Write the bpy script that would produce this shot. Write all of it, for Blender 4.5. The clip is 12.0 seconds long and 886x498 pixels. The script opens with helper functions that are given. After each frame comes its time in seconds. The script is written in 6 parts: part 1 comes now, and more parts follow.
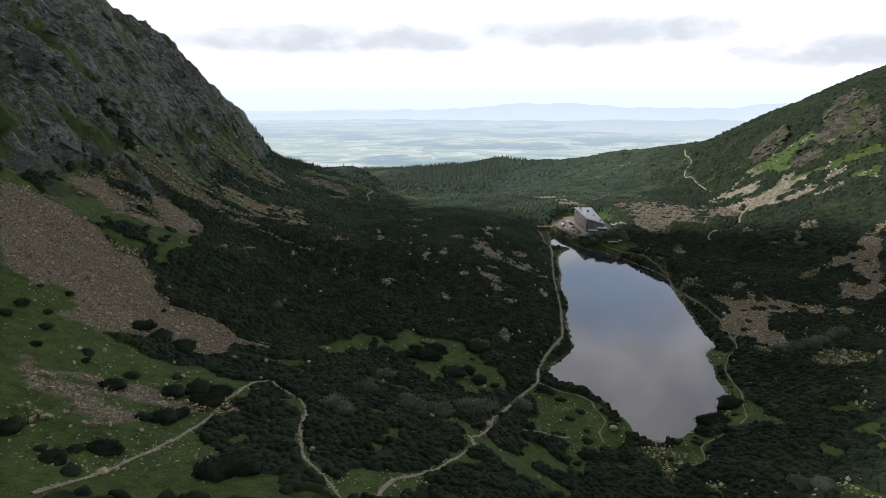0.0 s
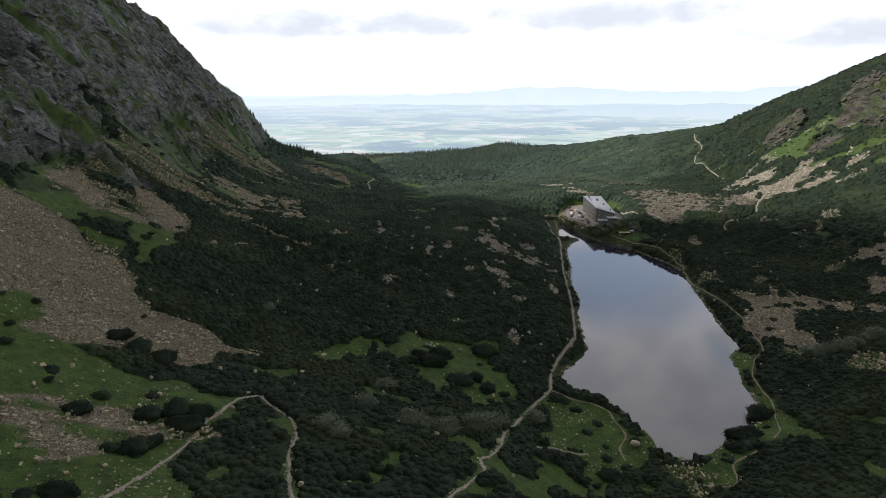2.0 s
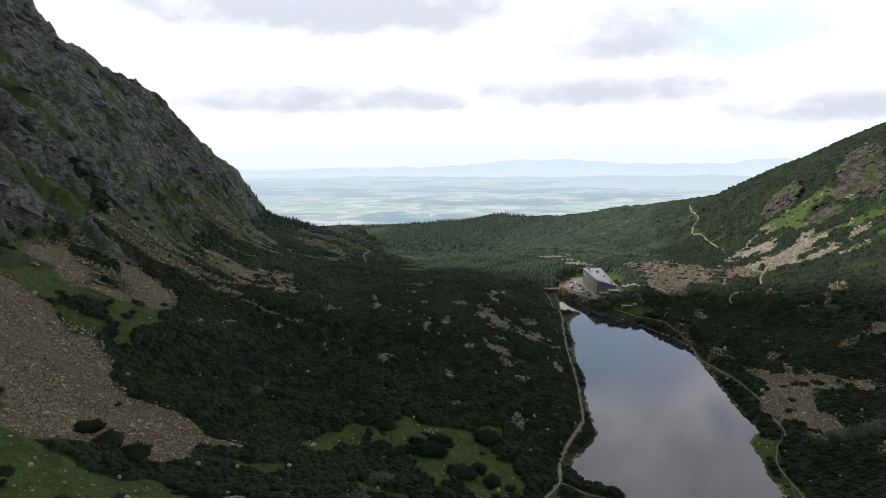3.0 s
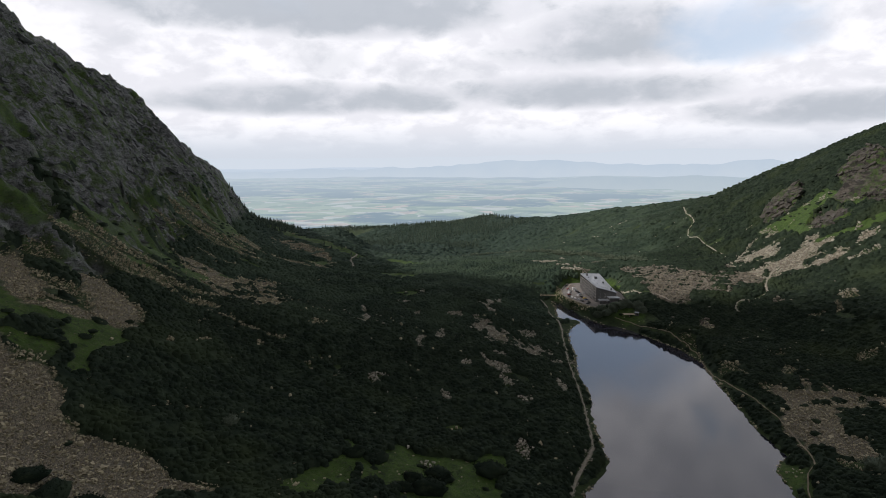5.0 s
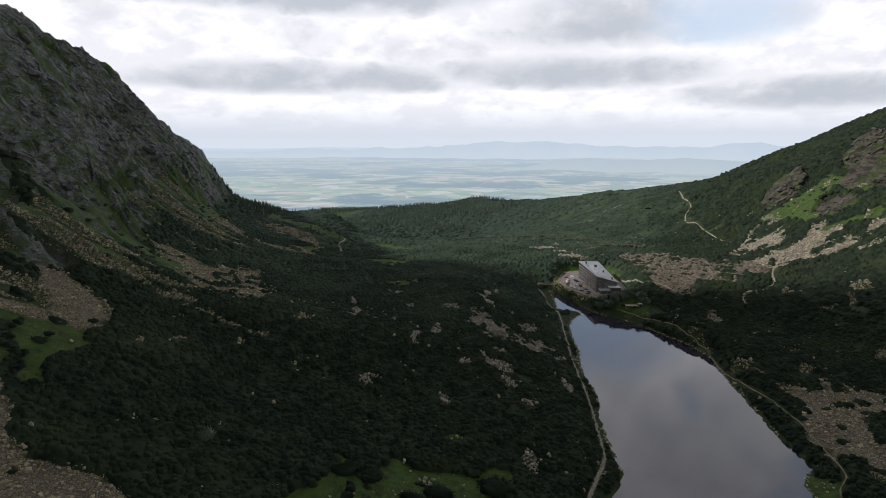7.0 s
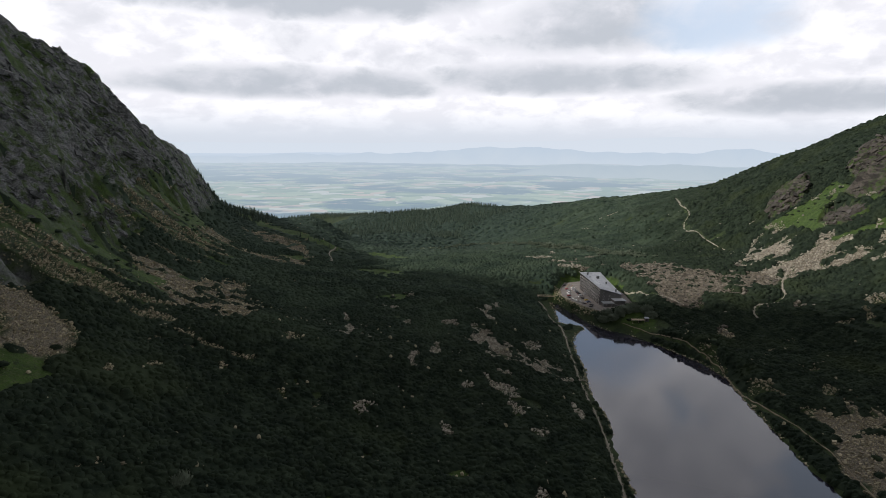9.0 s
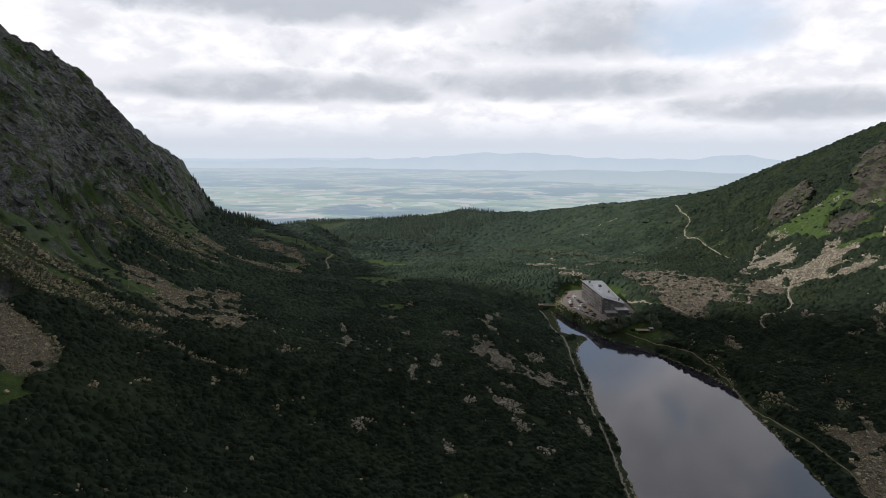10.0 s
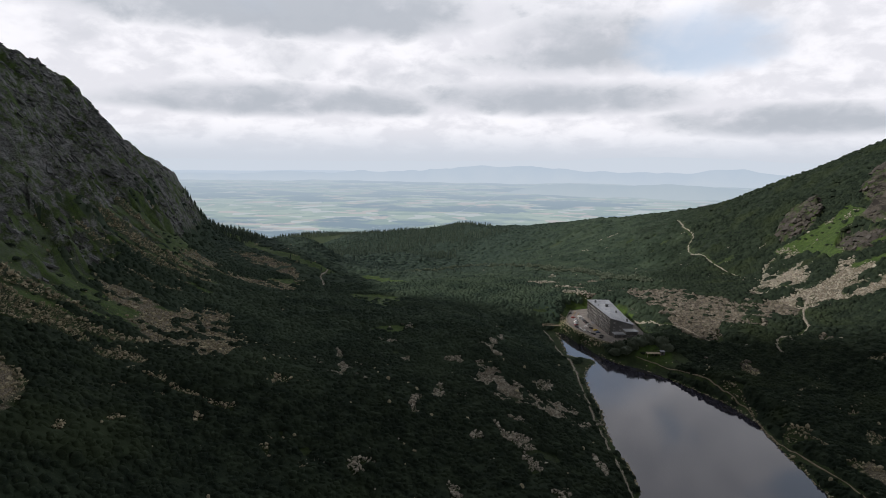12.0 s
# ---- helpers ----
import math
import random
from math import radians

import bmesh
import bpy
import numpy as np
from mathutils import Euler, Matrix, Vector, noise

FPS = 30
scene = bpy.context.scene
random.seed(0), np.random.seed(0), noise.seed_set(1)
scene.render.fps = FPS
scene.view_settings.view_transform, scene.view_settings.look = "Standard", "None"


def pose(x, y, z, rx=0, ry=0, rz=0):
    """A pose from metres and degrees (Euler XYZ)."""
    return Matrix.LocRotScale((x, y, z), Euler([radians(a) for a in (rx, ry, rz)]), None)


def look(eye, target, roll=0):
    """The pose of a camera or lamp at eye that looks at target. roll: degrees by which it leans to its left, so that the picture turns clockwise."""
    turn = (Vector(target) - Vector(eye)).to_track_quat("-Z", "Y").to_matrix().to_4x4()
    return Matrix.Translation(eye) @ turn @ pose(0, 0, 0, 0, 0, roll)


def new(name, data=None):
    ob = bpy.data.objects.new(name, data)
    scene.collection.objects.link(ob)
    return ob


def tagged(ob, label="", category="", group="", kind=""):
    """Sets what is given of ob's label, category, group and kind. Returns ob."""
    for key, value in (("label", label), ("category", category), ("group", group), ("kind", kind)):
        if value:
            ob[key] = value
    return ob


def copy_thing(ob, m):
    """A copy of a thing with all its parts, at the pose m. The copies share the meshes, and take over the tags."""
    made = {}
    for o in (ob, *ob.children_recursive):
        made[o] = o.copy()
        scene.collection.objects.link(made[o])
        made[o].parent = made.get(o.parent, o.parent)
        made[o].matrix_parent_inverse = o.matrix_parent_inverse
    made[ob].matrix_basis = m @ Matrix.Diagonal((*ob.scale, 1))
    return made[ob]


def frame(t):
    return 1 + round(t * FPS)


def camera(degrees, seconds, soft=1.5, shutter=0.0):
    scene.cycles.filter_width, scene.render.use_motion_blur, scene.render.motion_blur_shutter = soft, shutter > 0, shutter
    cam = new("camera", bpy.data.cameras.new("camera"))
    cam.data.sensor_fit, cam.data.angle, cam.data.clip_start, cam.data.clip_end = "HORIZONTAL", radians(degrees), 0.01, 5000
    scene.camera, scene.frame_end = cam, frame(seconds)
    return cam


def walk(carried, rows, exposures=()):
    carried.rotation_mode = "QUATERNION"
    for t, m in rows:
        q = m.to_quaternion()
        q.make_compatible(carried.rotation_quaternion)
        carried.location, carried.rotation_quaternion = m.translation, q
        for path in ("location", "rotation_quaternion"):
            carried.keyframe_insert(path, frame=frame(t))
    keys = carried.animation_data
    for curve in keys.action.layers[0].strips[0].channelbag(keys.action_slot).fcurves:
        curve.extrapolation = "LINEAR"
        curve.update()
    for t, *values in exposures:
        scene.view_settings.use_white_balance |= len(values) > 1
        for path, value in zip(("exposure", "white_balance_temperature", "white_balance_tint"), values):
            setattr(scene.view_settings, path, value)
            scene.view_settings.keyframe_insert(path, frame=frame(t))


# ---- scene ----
cam = camera(69.8, 12.0, soft=0.6)
EXPOSURES = [(0, 0.40, 6250, 14), (2.0, 0.52, 6250, 14), (2.6, 0.52, 6250, 14), (3.2, 0.30, 6250, 14), (4.8, -0.08, 6250, 14), (5.5, -0.02, 6250, 14), (6.5, 0.0, 6250, 14), (10, -0.05, 6250, 14), (12, -0.16, 6250, 14)]
PATH = [
    (0, (8.715, 31.213, 161.068), (8.943, 33.144, 160.599), -0.0),
    (0.5, (9.527, 37.421, 160.775), (9.747, 39.351, 160.299), -0.1),
    (1, (10.216, 44.21, 160.637), (10.433, 46.138, 160.152), -0.1),
    (1.5, (10.743, 51.747, 160.583), (10.959, 53.672, 160.085), -0.2),
    (2, (11.093, 59.889, 160.539), (11.311, 61.81, 160.026), -0.3),
    (2.5, (11.152, 68.439, 160.477), (11.377, 70.368, 160.002), -0.4),
    (2.7, (11.206, 72.157, 160.42), (11.435, 74.101, 160.013), -0.4),
    (3, (11.129, 77.837, 160.375), (11.368, 79.801, 160.077), -0.4),
    (3.2, (11.19, 81.637, 160.322), (11.434, 83.607, 160.076), -0.5),
    (4.8, (10.244, 109.061, 160.567), (10.52, 111.022, 160.289), -0.35),
    (5, (10.16, 112.478, 160.588), (10.44, 114.436, 160.291), -0.3),
    (5.5, (10.067, 121.075, 160.703), (10.354, 123.022, 160.347), -0.2),
    (6, (9.673, 129.593, 160.845), (9.97, 131.538, 160.487), -0.1),
    (6.5, (9.222, 137.99, 160.968), (9.53, 139.933, 160.61), 0.1),
    (7, (8.713, 146.153, 161.088), (9.031, 148.095, 160.732), 0.2),
    (7.2, (8.476, 149.248, 161.106), (8.799, 151.189, 160.751), 0.2),
    (9, (7.145, 176.257, 161.182), (7.496, 178.197, 160.842), 0.4),
    (9.5, (6.871, 183.18, 161.227), (7.228, 185.12, 160.895), 0.5),
    (10, (6.859, 189.755, 161.328), (7.221, 191.695, 161.005), 0.5),
    (10.5, (6.977, 196.29, 161.368), (7.343, 198.231, 161.054), 0.6),
    (11, (6.926, 202.865, 161.387), (7.295, 204.807, 161.083), 0.7),
    (11.5, (6.911, 209.51, 161.619), (7.284, 211.453, 161.326), 0.8),
    (12, (6.86, 216.161, 161.721), (7.238, 218.105, 161.437), 0.8),
]
walk(cam, [(t, look(eye, target, roll)) for t, eye, target, roll in PATH], EXPOSURES)

# ---- daylight: broken cloud, the sun behind it to the left ----
SUN_AZIMUTH, SUN_HEIGHT = -93.0, 35.0  # degrees from +y towards +x, and above the horizon


def math_node(tree, op, a, b=None, c=None, clamp=False):
    n = tree.nodes.new("ShaderNodeMath")
    n.operation, n.use_clamp = op, clamp
    for slot, v in enumerate((a, b, c)):
        if v is None:
            continue
        if isinstance(v, (int, float)):
            n.inputs[slot].default_value = v
        else:
            tree.links.new(v, n.inputs[slot])
    return n.outputs[0]


def ramp_node(tree, value, low, high, a=0.0, b=1.0):
    n = tree.nodes.new("ShaderNodeMapRange")
    n.interpolation_type = "SMOOTHSTEP"
    for slot, v in enumerate((low, high, a, b), 1):
        n.inputs[slot].default_value = v
    tree.links.new(value, n.inputs[0])
    return n.outputs[0]


def mix_node(tree, factor, a, b, blend="MIX"):
    n = tree.nodes.new("ShaderNodeMix")
    n.data_type, n.blend_type = "RGBA", blend
    for slot, v in ((0, factor), (6, a), (7, b)):
        if isinstance(v, (int, float)):
            n.inputs[slot].default_value = v
        elif isinstance(v, tuple):
            n.inputs[slot].default_value = (*v, 1)
        else:
            tree.links.new(v, n.inputs[slot])
    return n.outputs[2]


def noise_node(tree, vector, scale, detail=4.0, rough=0.55, distortion=0.0):
    n = tree.nodes.new("ShaderNodeTexNoise")
    n.inputs["Scale"].default_value, n.inputs["Detail"].default_value = scale, detail
    n.inputs["Roughness"].default_value, n.inputs["Distortion"].default_value = rough, distortion
    if vector is not None:
        tree.links.new(vector, n.inputs["Vector"])
    return n.outputs[0]


def combine(tree, x, y, z=0.0):
    n = tree.nodes.new("ShaderNodeCombineXYZ")
    for slot, v in enumerate((x, y, z)):
        if isinstance(v, (int, float)):
            n.inputs[slot].default_value = v
        else:
            tree.links.new(v, n.inputs[slot])
    return n.outputs[0]


world = bpy.data.worlds.new("cloudy_sky")
scene.world = world
world.use_nodes = True
wt = world.node_tree
wt.nodes.clear()
sky = wt.nodes.new("ShaderNodeTexSky")
sky.sky_type, sky.sun_disc = "NISHITA", False
sky.sun_elevation, sky.sun_rotation = radians(SUN_HEIGHT), radians(SUN_AZIMUTH)
sky.altitude = 1700
coord = wt.nodes.new("ShaderNodeTexCoord")
parts = wt.nodes.new("ShaderNodeSeparateXYZ")
wt.links.new(coord.outputs["Generated"], parts.inputs[0])
east, north, up = parts.outputs
azimuth = math_node(wt, "MULTIPLY", math_node(wt, "ARCTAN2", east, north), 57.2958)
height = math_node(wt, "MULTIPLY", math_node(wt, "ARCSINE", up), 57.2958)
# cloud coordinates: shapes about three times as wide as high
sheet = combine(wt, math_node(wt, "MULTIPLY", azimuth, 0.22), math_node(wt, "MULTIPLY", math_node(wt, "POWER", math_node(wt, "MAXIMUM", height, 0.0), 0.85), 0.62), 3.7)
billow = noise_node(wt, sheet, 0.42, 8.0, 0.52, 0.25)
fine = noise_node(wt, sheet, 1.25, 8.0, 0.58, 0.2)


def bank(az, el, wide, tall, ragged=0.6):
    """A cloud bank with a flat base and a billowing top, centred on a direction."""
    u = math_node(wt, "DIVIDE", math_node(wt, "SUBTRACT", azimuth, az), wide)
    v = math_node(wt, "SUBTRACT", height, el)
    v = math_node(wt, "DIVIDE", math_node(wt, "MAXIMUM", v, math_node(wt, "MULTIPLY", v, -1.7)), tall * 1.7)
    r = math_node(wt, "ADD", math_node(wt, "MULTIPLY", u, u), math_node(wt, "MULTIPLY", v, v))
    r = math_node(wt, "ADD", r, math_node(wt, "MULTIPLY", math_node(wt, "SUBTRACT", fine, 0.5), -5.0 * ragged))
    r = math_node(wt, "ADD", r, math_node(wt, "MULTIPLY", math_node(wt, "SUBTRACT", billow, 0.5), -4.0 * ragged))
    return ramp_node(wt, r, 1.8, 0.0)


shade = math_node(wt, "MULTIPLY", ramp_node(wt, billow, 0.48, 0.62, 0.0, 0.34), ramp_node(wt, height, 3.0, 7.5))
for b in ((-4, 4.3, 13, 0.95), (21, 4.9, 11, 1.1), (-2, 11.8, 18, 1.8), (22, 8.8, 9, 1.8), (38, 3.0, 9, 0.9)):
    shade = math_node(wt, "MAXIMUM", shade, bank(*b))
gap = math_node(wt, "MULTIPLY", ramp_node(wt, noise_node(wt, sheet, 0.35, 6.0, 0.55, 0.3), 0.56, 0.66), ramp_node(wt, height, 11.0, 16.0))
gap = math_node(wt, "MAXIMUM", gap, math_node(wt, "MULTIPLY", bank(32, 8.8, 5.5, 1.7, 0.4), 0.9))
deep = bank(23, 16.5, 7, 2.6, 0.45)
white = mix_node(wt, ramp_node(wt, fine, 0.38, 0.62), (9.0, 9.0, 9.1), (11.0, 10.9, 10.8))
cloud = mix_node(wt, math_node(wt, "MULTIPLY", shade, 0.9), white, (5.1, 5.5, 5.8))
blue = mix_node(wt, 0.75, sky.outputs[0], (7.2, 8.3, 9.3))
cloud = mix_node(wt, gap, cloud, blue)
cloud = mix_node(wt, math_node(wt, "MULTIPLY", deep, 0.8), cloud, (4.2, 6.0, 8.4))
# thick grey cloud overhead and behind, thinner and brighter low down the valley where the sun hides
front = math_node(wt, "MULTIPLY", ramp_node(wt, azimuth, -95.0, -20.0), ramp_node(wt, azimuth, 110.0, 40.0))
thin = math_node(wt, "MULTIPLY", front, ramp_node(wt, height, 62.0, 30.0))
thick = ramp_node(wt, height, 9.0, 26.0)
level = math_node(wt, "SUBTRACT", 1.0, math_node(wt, "MULTIPLY", thick, math_node(wt, "SUBTRACT", 0.72, math_node(wt, "MULTIPLY", thin, 0.95))))
behind = math_node(wt, "ADD", 0.68, math_node(wt, "MULTIPLY", front, 0.32))
cloud = mix_node(wt, 1.0, cloud, combine(wt, *[math_node(wt, "MULTIPLY", level, behind)] * 3), "MULTIPLY")
haze = ramp_node(wt, height, 3.2, -0.3)
low = mix_node(wt, haze, cloud, (7.0, 7.5, 7.9))
back = wt.nodes.new("ShaderNodeBackground")
back.inputs["Strength"].default_value = 0.1
wt.links.new(low, back.inputs["Color"])
wout = wt.nodes.new("ShaderNodeOutputWorld")
wt.links.new(back.outputs[0], wout.inputs[0])

sun = new("sun", bpy.data.lights.new("sun", "SUN"))
sun.data.energy, sun.data.angle, sun.data.color = 3.0, radians(3.0), (1.0, 0.95, 0.86)
az, el = radians(SUN_AZIMUTH), radians(SUN_HEIGHT)
sun.matrix_world = look((0, 0, 900), (-math.sin(az) * math.cos(el), -math.cos(az) * math.cos(el), 900 - math.sin(el)))

# ---- materials ----
def material(name, colour=None, rough=0.9, metal=0.0):
    m = bpy.data.materials.new(name)
    m.use_nodes = True
    t = m.node_tree
    shader = t.nodes["Principled BSDF"]
    shader.inputs["Roughness"].default_value, shader.inputs["Metallic"].default_value = rough, metal
    shader.inputs["Specular IOR Level"].default_value = 0.25
    if colour:
        shader.inputs["Base Color"].default_value = (*colour, 1)
    return m, t, shader


def place(tree):
    return tree.nodes.new("ShaderNodeTexCoord").outputs["Object"]


def bump(tree, shader, value, distance, strength=1.0):
    n = tree.nodes.new("ShaderNodeBump")
    n.inputs["Strength"].default_value, n.inputs["Distance"].default_value = strength, distance
    tree.links.new(value, n.inputs["Height"])
    tree.links.new(n.outputs[0], shader.inputs["Normal"])


def voronoi(tree, vector, scale, feature="F1", output=0):
    n = tree.nodes.new("ShaderNodeTexVoronoi")
    n.feature = feature
    n.inputs["Scale"].default_value = scale
    tree.links.new(vector, n.inputs["Vector"])
    return n.outputs[output]


def mottled(name, dark, light, scale, rough=0.9, grain=0.0, relief=0.0, island=0.0):
    """A two-tone surface with coarse and fine variation, and a different shade for each island or object."""
    m, t, s = material(name, None, rough)
    p = place(t)
    a, b = noise_node(t, p, scale, 5.0, 0.6), noise_node(t, p, scale * 9, 3.0, 0.6)
    f = math_node(t, "ADD", math_node(t, "MULTIPLY", a, 0.65), math_node(t, "MULTIPLY", b, 0.35))
    f = ramp_node(t, f, 0.32, 0.68)
    if island:
        geo = t.nodes.new("ShaderNodeNewGeometry")
        f = math_node(t, "ADD", math_node(t, "MULTIPLY", f, 1 - island), math_node(t, "MULTIPLY", geo.outputs["Random Per Island"], island), clamp=True)
    t.links.new(mix_node(t, f, dark, light), s.inputs["Base Color"])
    if relief:
        bump(t, s, noise_node(t, p, scale * 14, 4.0, 0.65), relief)
    return m


def ground_material():
    """Bare ground, with scree, grass, rock and soil laid out by the cover attribute."""
    m, t, s = material("mountain_ground", None, 0.95)
    p = place(t)
    cover = t.nodes.new("ShaderNodeAttribute")
    cover.attribute_name = "cover"
    split = t.nodes.new("ShaderNodeSeparateColor")
    t.links.new(cover.outputs["Color"], split.inputs[0])
    scree, grass, rock = split.outputs
    big, mid, small = noise_node(t, p, 0.02, 4.0), noise_node(t, p, 0.16, 5.0, 0.6), noise_node(t, p, 1.1, 4.0, 0.65)
    # thicket floor: low dark shrubs and berries between the dwarf pines
    heath = mix_node(t, ramp_node(t, mid, 0.35, 0.65), (0.016, 0.028, 0.009), (0.040, 0.062, 0.018))
    heath = mix_node(t, ramp_node(t, small, 0.45, 0.75), heath, (0.045, 0.064, 0.027))
    turf = mix_node(t, ramp_node(t, mid, 0.3, 0.7), (0.030, 0.062, 0.009), (0.064, 0.112, 0.018))
    turf = mix_node(t, ramp_node(t, noise_node(t, p, 0.6, 6.0, 0.7), 0.48, 0.62), turf, (0.084, 0.112, 0.034))
    turf = mix_node(t, ramp_node(t, noise_node(t, p, 0.3, 6.0, 0.75), 0.5, 0.64), turf, (0.022, 0.040, 0.012))
    # fine dark specks put the shade between tussocks into the turf colour
    turf = mix_node(t, ramp_node(t, noise_node(t, p, 2.4, 4.0, 0.7), 0.52, 0.7, 0.0, 0.7), turf, (0.020, 0.034, 0.012))
    turf = mix_node(t, ramp_node(t, noise_node(t, p, 0.9, 5.0, 0.75), 0.62, 0.72, 0.0, 0.8), turf, (0.20, 0.185, 0.14))
    cells = voronoi(t, p, 1.9)
    tone = voronoi(t, p, 1.9, "F1", 1)
    stone = mix_node(t, ramp_node(t, tone, 0.1, 0.9), (0.115, 0.099, 0.070), (0.29, 0.253, 0.185))
    stone = mix_node(t, ramp_node(t, cells, 0.5, 0.95, 0.0, 0.8), stone, (0.05, 0.045, 0.038))
    stone = mix_node(t, ramp_node(t, big, 0.4, 0.65, 0.0, 0.45), stone, (0.17, 0.148, 0.118))
    stone = mix_node(t, ramp_node(t, noise_node(t, p, 0.09, 5.0, 0.65), 0.5, 0.72, 0.0, 0.5), stone, (0.10, 0.092, 0.075))
    # layered rock: streaks that lean along the face
    turn = t.nodes.new("ShaderNodeMapping")
    turn.inputs["Rotation"].default_value = (radians(24), radians(-38), radians(12))
    turn.inputs["Scale"].default_value = (0.6, 0.34, 0.7)
    t.links.new(p, turn.inputs[0])
    strata = noise_node(t, turn.outputs[0], 0.16, 8.0, 0.68, 0.6)
    facets = voronoi(t, turn.outputs[0], 0.42)
    shards = voronoi(t, turn.outputs[0], 1.3)
    crag = mix_node(t, ramp_node(t, strata, 0.36, 0.64), (0.098, 0.102, 0.102), (0.218, 0.224, 0.226))
    crag = mix_node(t, ramp_node(t, voronoi(t, turn.outputs[0], 0.42, "F1", 1), 0.55, 1.0, 0.0, 0.5), crag, (0.25, 0.246, 0.236))
    crag = mix_node(t, ramp_node(t, shards, 0.5, 0.95, 0.0, 0.7), crag, (0.045, 0.047, 0.048))
    crag = mix_node(t, ramp_node(t, small, 0.5, 0.75, 0.0, 0.5), crag, (0.22, 0.21, 0.185))
    # the eastern crags are browner and darker
    side = t.nodes.new("ShaderNodeSeparateXYZ")
    t.links.new(p, side.inputs[0])
    crag = mix_node(t, ramp_node(t, side.outputs[0], 300.0, 420.0), crag, mix_node(t, ramp_node(t, strata, 0.4, 0.6), (0.034, 0.031, 0.027), (0.115, 0.102, 0.086)))
    moss = math_node(t, "MULTIPLY", ramp_node(t, mid, 0.42, 0.6), ramp_node(t, big, 0.34, 0.54))
    crag = mix_node(t, math_node(t, "MULTIPLY", moss, 0.85), crag, (0.060, 0.095, 0.026))
    col = mix_node(t, grass, heath, turf)
    col = mix_node(t, rock, col, crag)
    col = mix_node(t, scree, col, stone)
    t.links.new(col, s.inputs["Base Color"])
    lump = math_node(t, "ADD", math_node(t, "MULTIPLY", math_node(t, "ADD", math_node(t, "MULTIPLY", strata, 3.0), math_node(t, "ADD", math_node(t, "MULTIPLY", facets, -2.2), math_node(t, "MULTIPLY", shards, -0.9))), rock), math_node(t, "MULTIPLY", small, 0.6))
    lump = math_node(t, "ADD", lump, math_node(t, "MULTIPLY", math_node(t, "MULTIPLY", cells, scree), -0.5))
    bump(t, s, lump, 1.0, 0.9)
    return m


GROUND = ground_material()


def water_material():
    m, t, s = material("lake_water", (0.028, 0.027, 0.038), 0.045)
    s.inputs["IOR"].default_value = 1.42
    s.inputs["Specular IOR Level"].default_value = 0.5
    p = place(t)
    bump(t, s, noise_node(t, p, 0.8, 3.0, 0.6), 0.015, 0.3)
    return m


WATER = water_material()


def needle_material():
    """Dwarf pine: near-black green with broad drifts of bluer and browner growth, soft at every scale."""
    m, t, s = material("dwarf_pine_needles", None, 1.0)
    s.inputs["Specular IOR Level"].default_value = 0.05
    p = place(t)
    drift, clump, fine = noise_node(t, p, 0.018, 4.0, 0.55), noise_node(t, p, 0.14, 4.0, 0.6), noise_node(t, p, 1.6, 4.0, 0.7)
    col = mix_node(t, ramp_node(t, clump, 0.35, 0.68), (0.0150, 0.0228, 0.0160), (0.034, 0.048, 0.030))
    col = mix_node(t, ramp_node(t, drift, 0.50, 0.70, 0.0, 0.6), col, (0.042, 0.056, 0.025))
    col = mix_node(t, ramp_node(t, fine, 0.50, 0.75, 0.0, 0.5), col, (0.062, 0.078, 0.040))
    # distance haze is painted in down the valley; heath is only the paler tone
    split = t.nodes.new("ShaderNodeSeparateXYZ")
    t.links.new(p, split.inputs[0])
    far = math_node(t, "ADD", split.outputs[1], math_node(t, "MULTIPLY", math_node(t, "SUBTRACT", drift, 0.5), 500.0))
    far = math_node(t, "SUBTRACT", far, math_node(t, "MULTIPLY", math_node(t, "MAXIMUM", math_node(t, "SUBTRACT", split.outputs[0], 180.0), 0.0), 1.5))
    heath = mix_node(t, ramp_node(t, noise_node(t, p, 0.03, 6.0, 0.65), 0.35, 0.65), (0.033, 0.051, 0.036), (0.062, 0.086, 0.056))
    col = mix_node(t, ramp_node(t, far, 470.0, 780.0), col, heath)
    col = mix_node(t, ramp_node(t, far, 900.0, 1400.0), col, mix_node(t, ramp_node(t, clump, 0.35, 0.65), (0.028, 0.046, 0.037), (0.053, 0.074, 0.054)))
    t.links.new(col, s.inputs["Base Color"])
    bump(t, s, fine, 0.25, 0.6)
    return m


PINE = needle_material()
SPRUCE = mottled("spruce_needles", (0.048, 0.072, 0.056), (0.100, 0.132, 0.088), 0.01, 0.8, island=0.5)
GRASS = mottled("mountain_grass", (0.027, 0.054, 0.011), (0.076, 0.110, 0.027), 0.1, 0.8, island=0.4)
WILLOW = mottled("willow_leaves", (0.058, 0.078, 0.048), (0.130, 0.155, 0.105), 0.2, 0.7, island=0.5)
BARK = mottled("grey_bark", (0.07, 0.055, 0.042), (0.15, 0.12, 0.09), 1.5, 0.9)
STONE = mottled("granite", (0.118, 0.102, 0.066), (0.54, 0.475, 0.32), 0.35, 0.88, relief=0.05, island=0.55)
# browner, darker copy of the granite with cloud shade put into its colour
SHADED_STONE = mottled("shaded_brown_granite", (0.045, 0.040, 0.032), (0.29, 0.255, 0.20), 0.35, 0.88, relief=0.05, island=0.6)
PALE_STONE = mottled("pale_granite", (0.17, 0.155, 0.12), (0.52, 0.475, 0.385), 0.5, 0.88, relief=0.05, island=0.5)
CRAG = mottled("cliff_granite", (0.080, 0.086, 0.088), (0.230, 0.236, 0.236), 0.25, 0.9, relief=0.5, island=0.5)
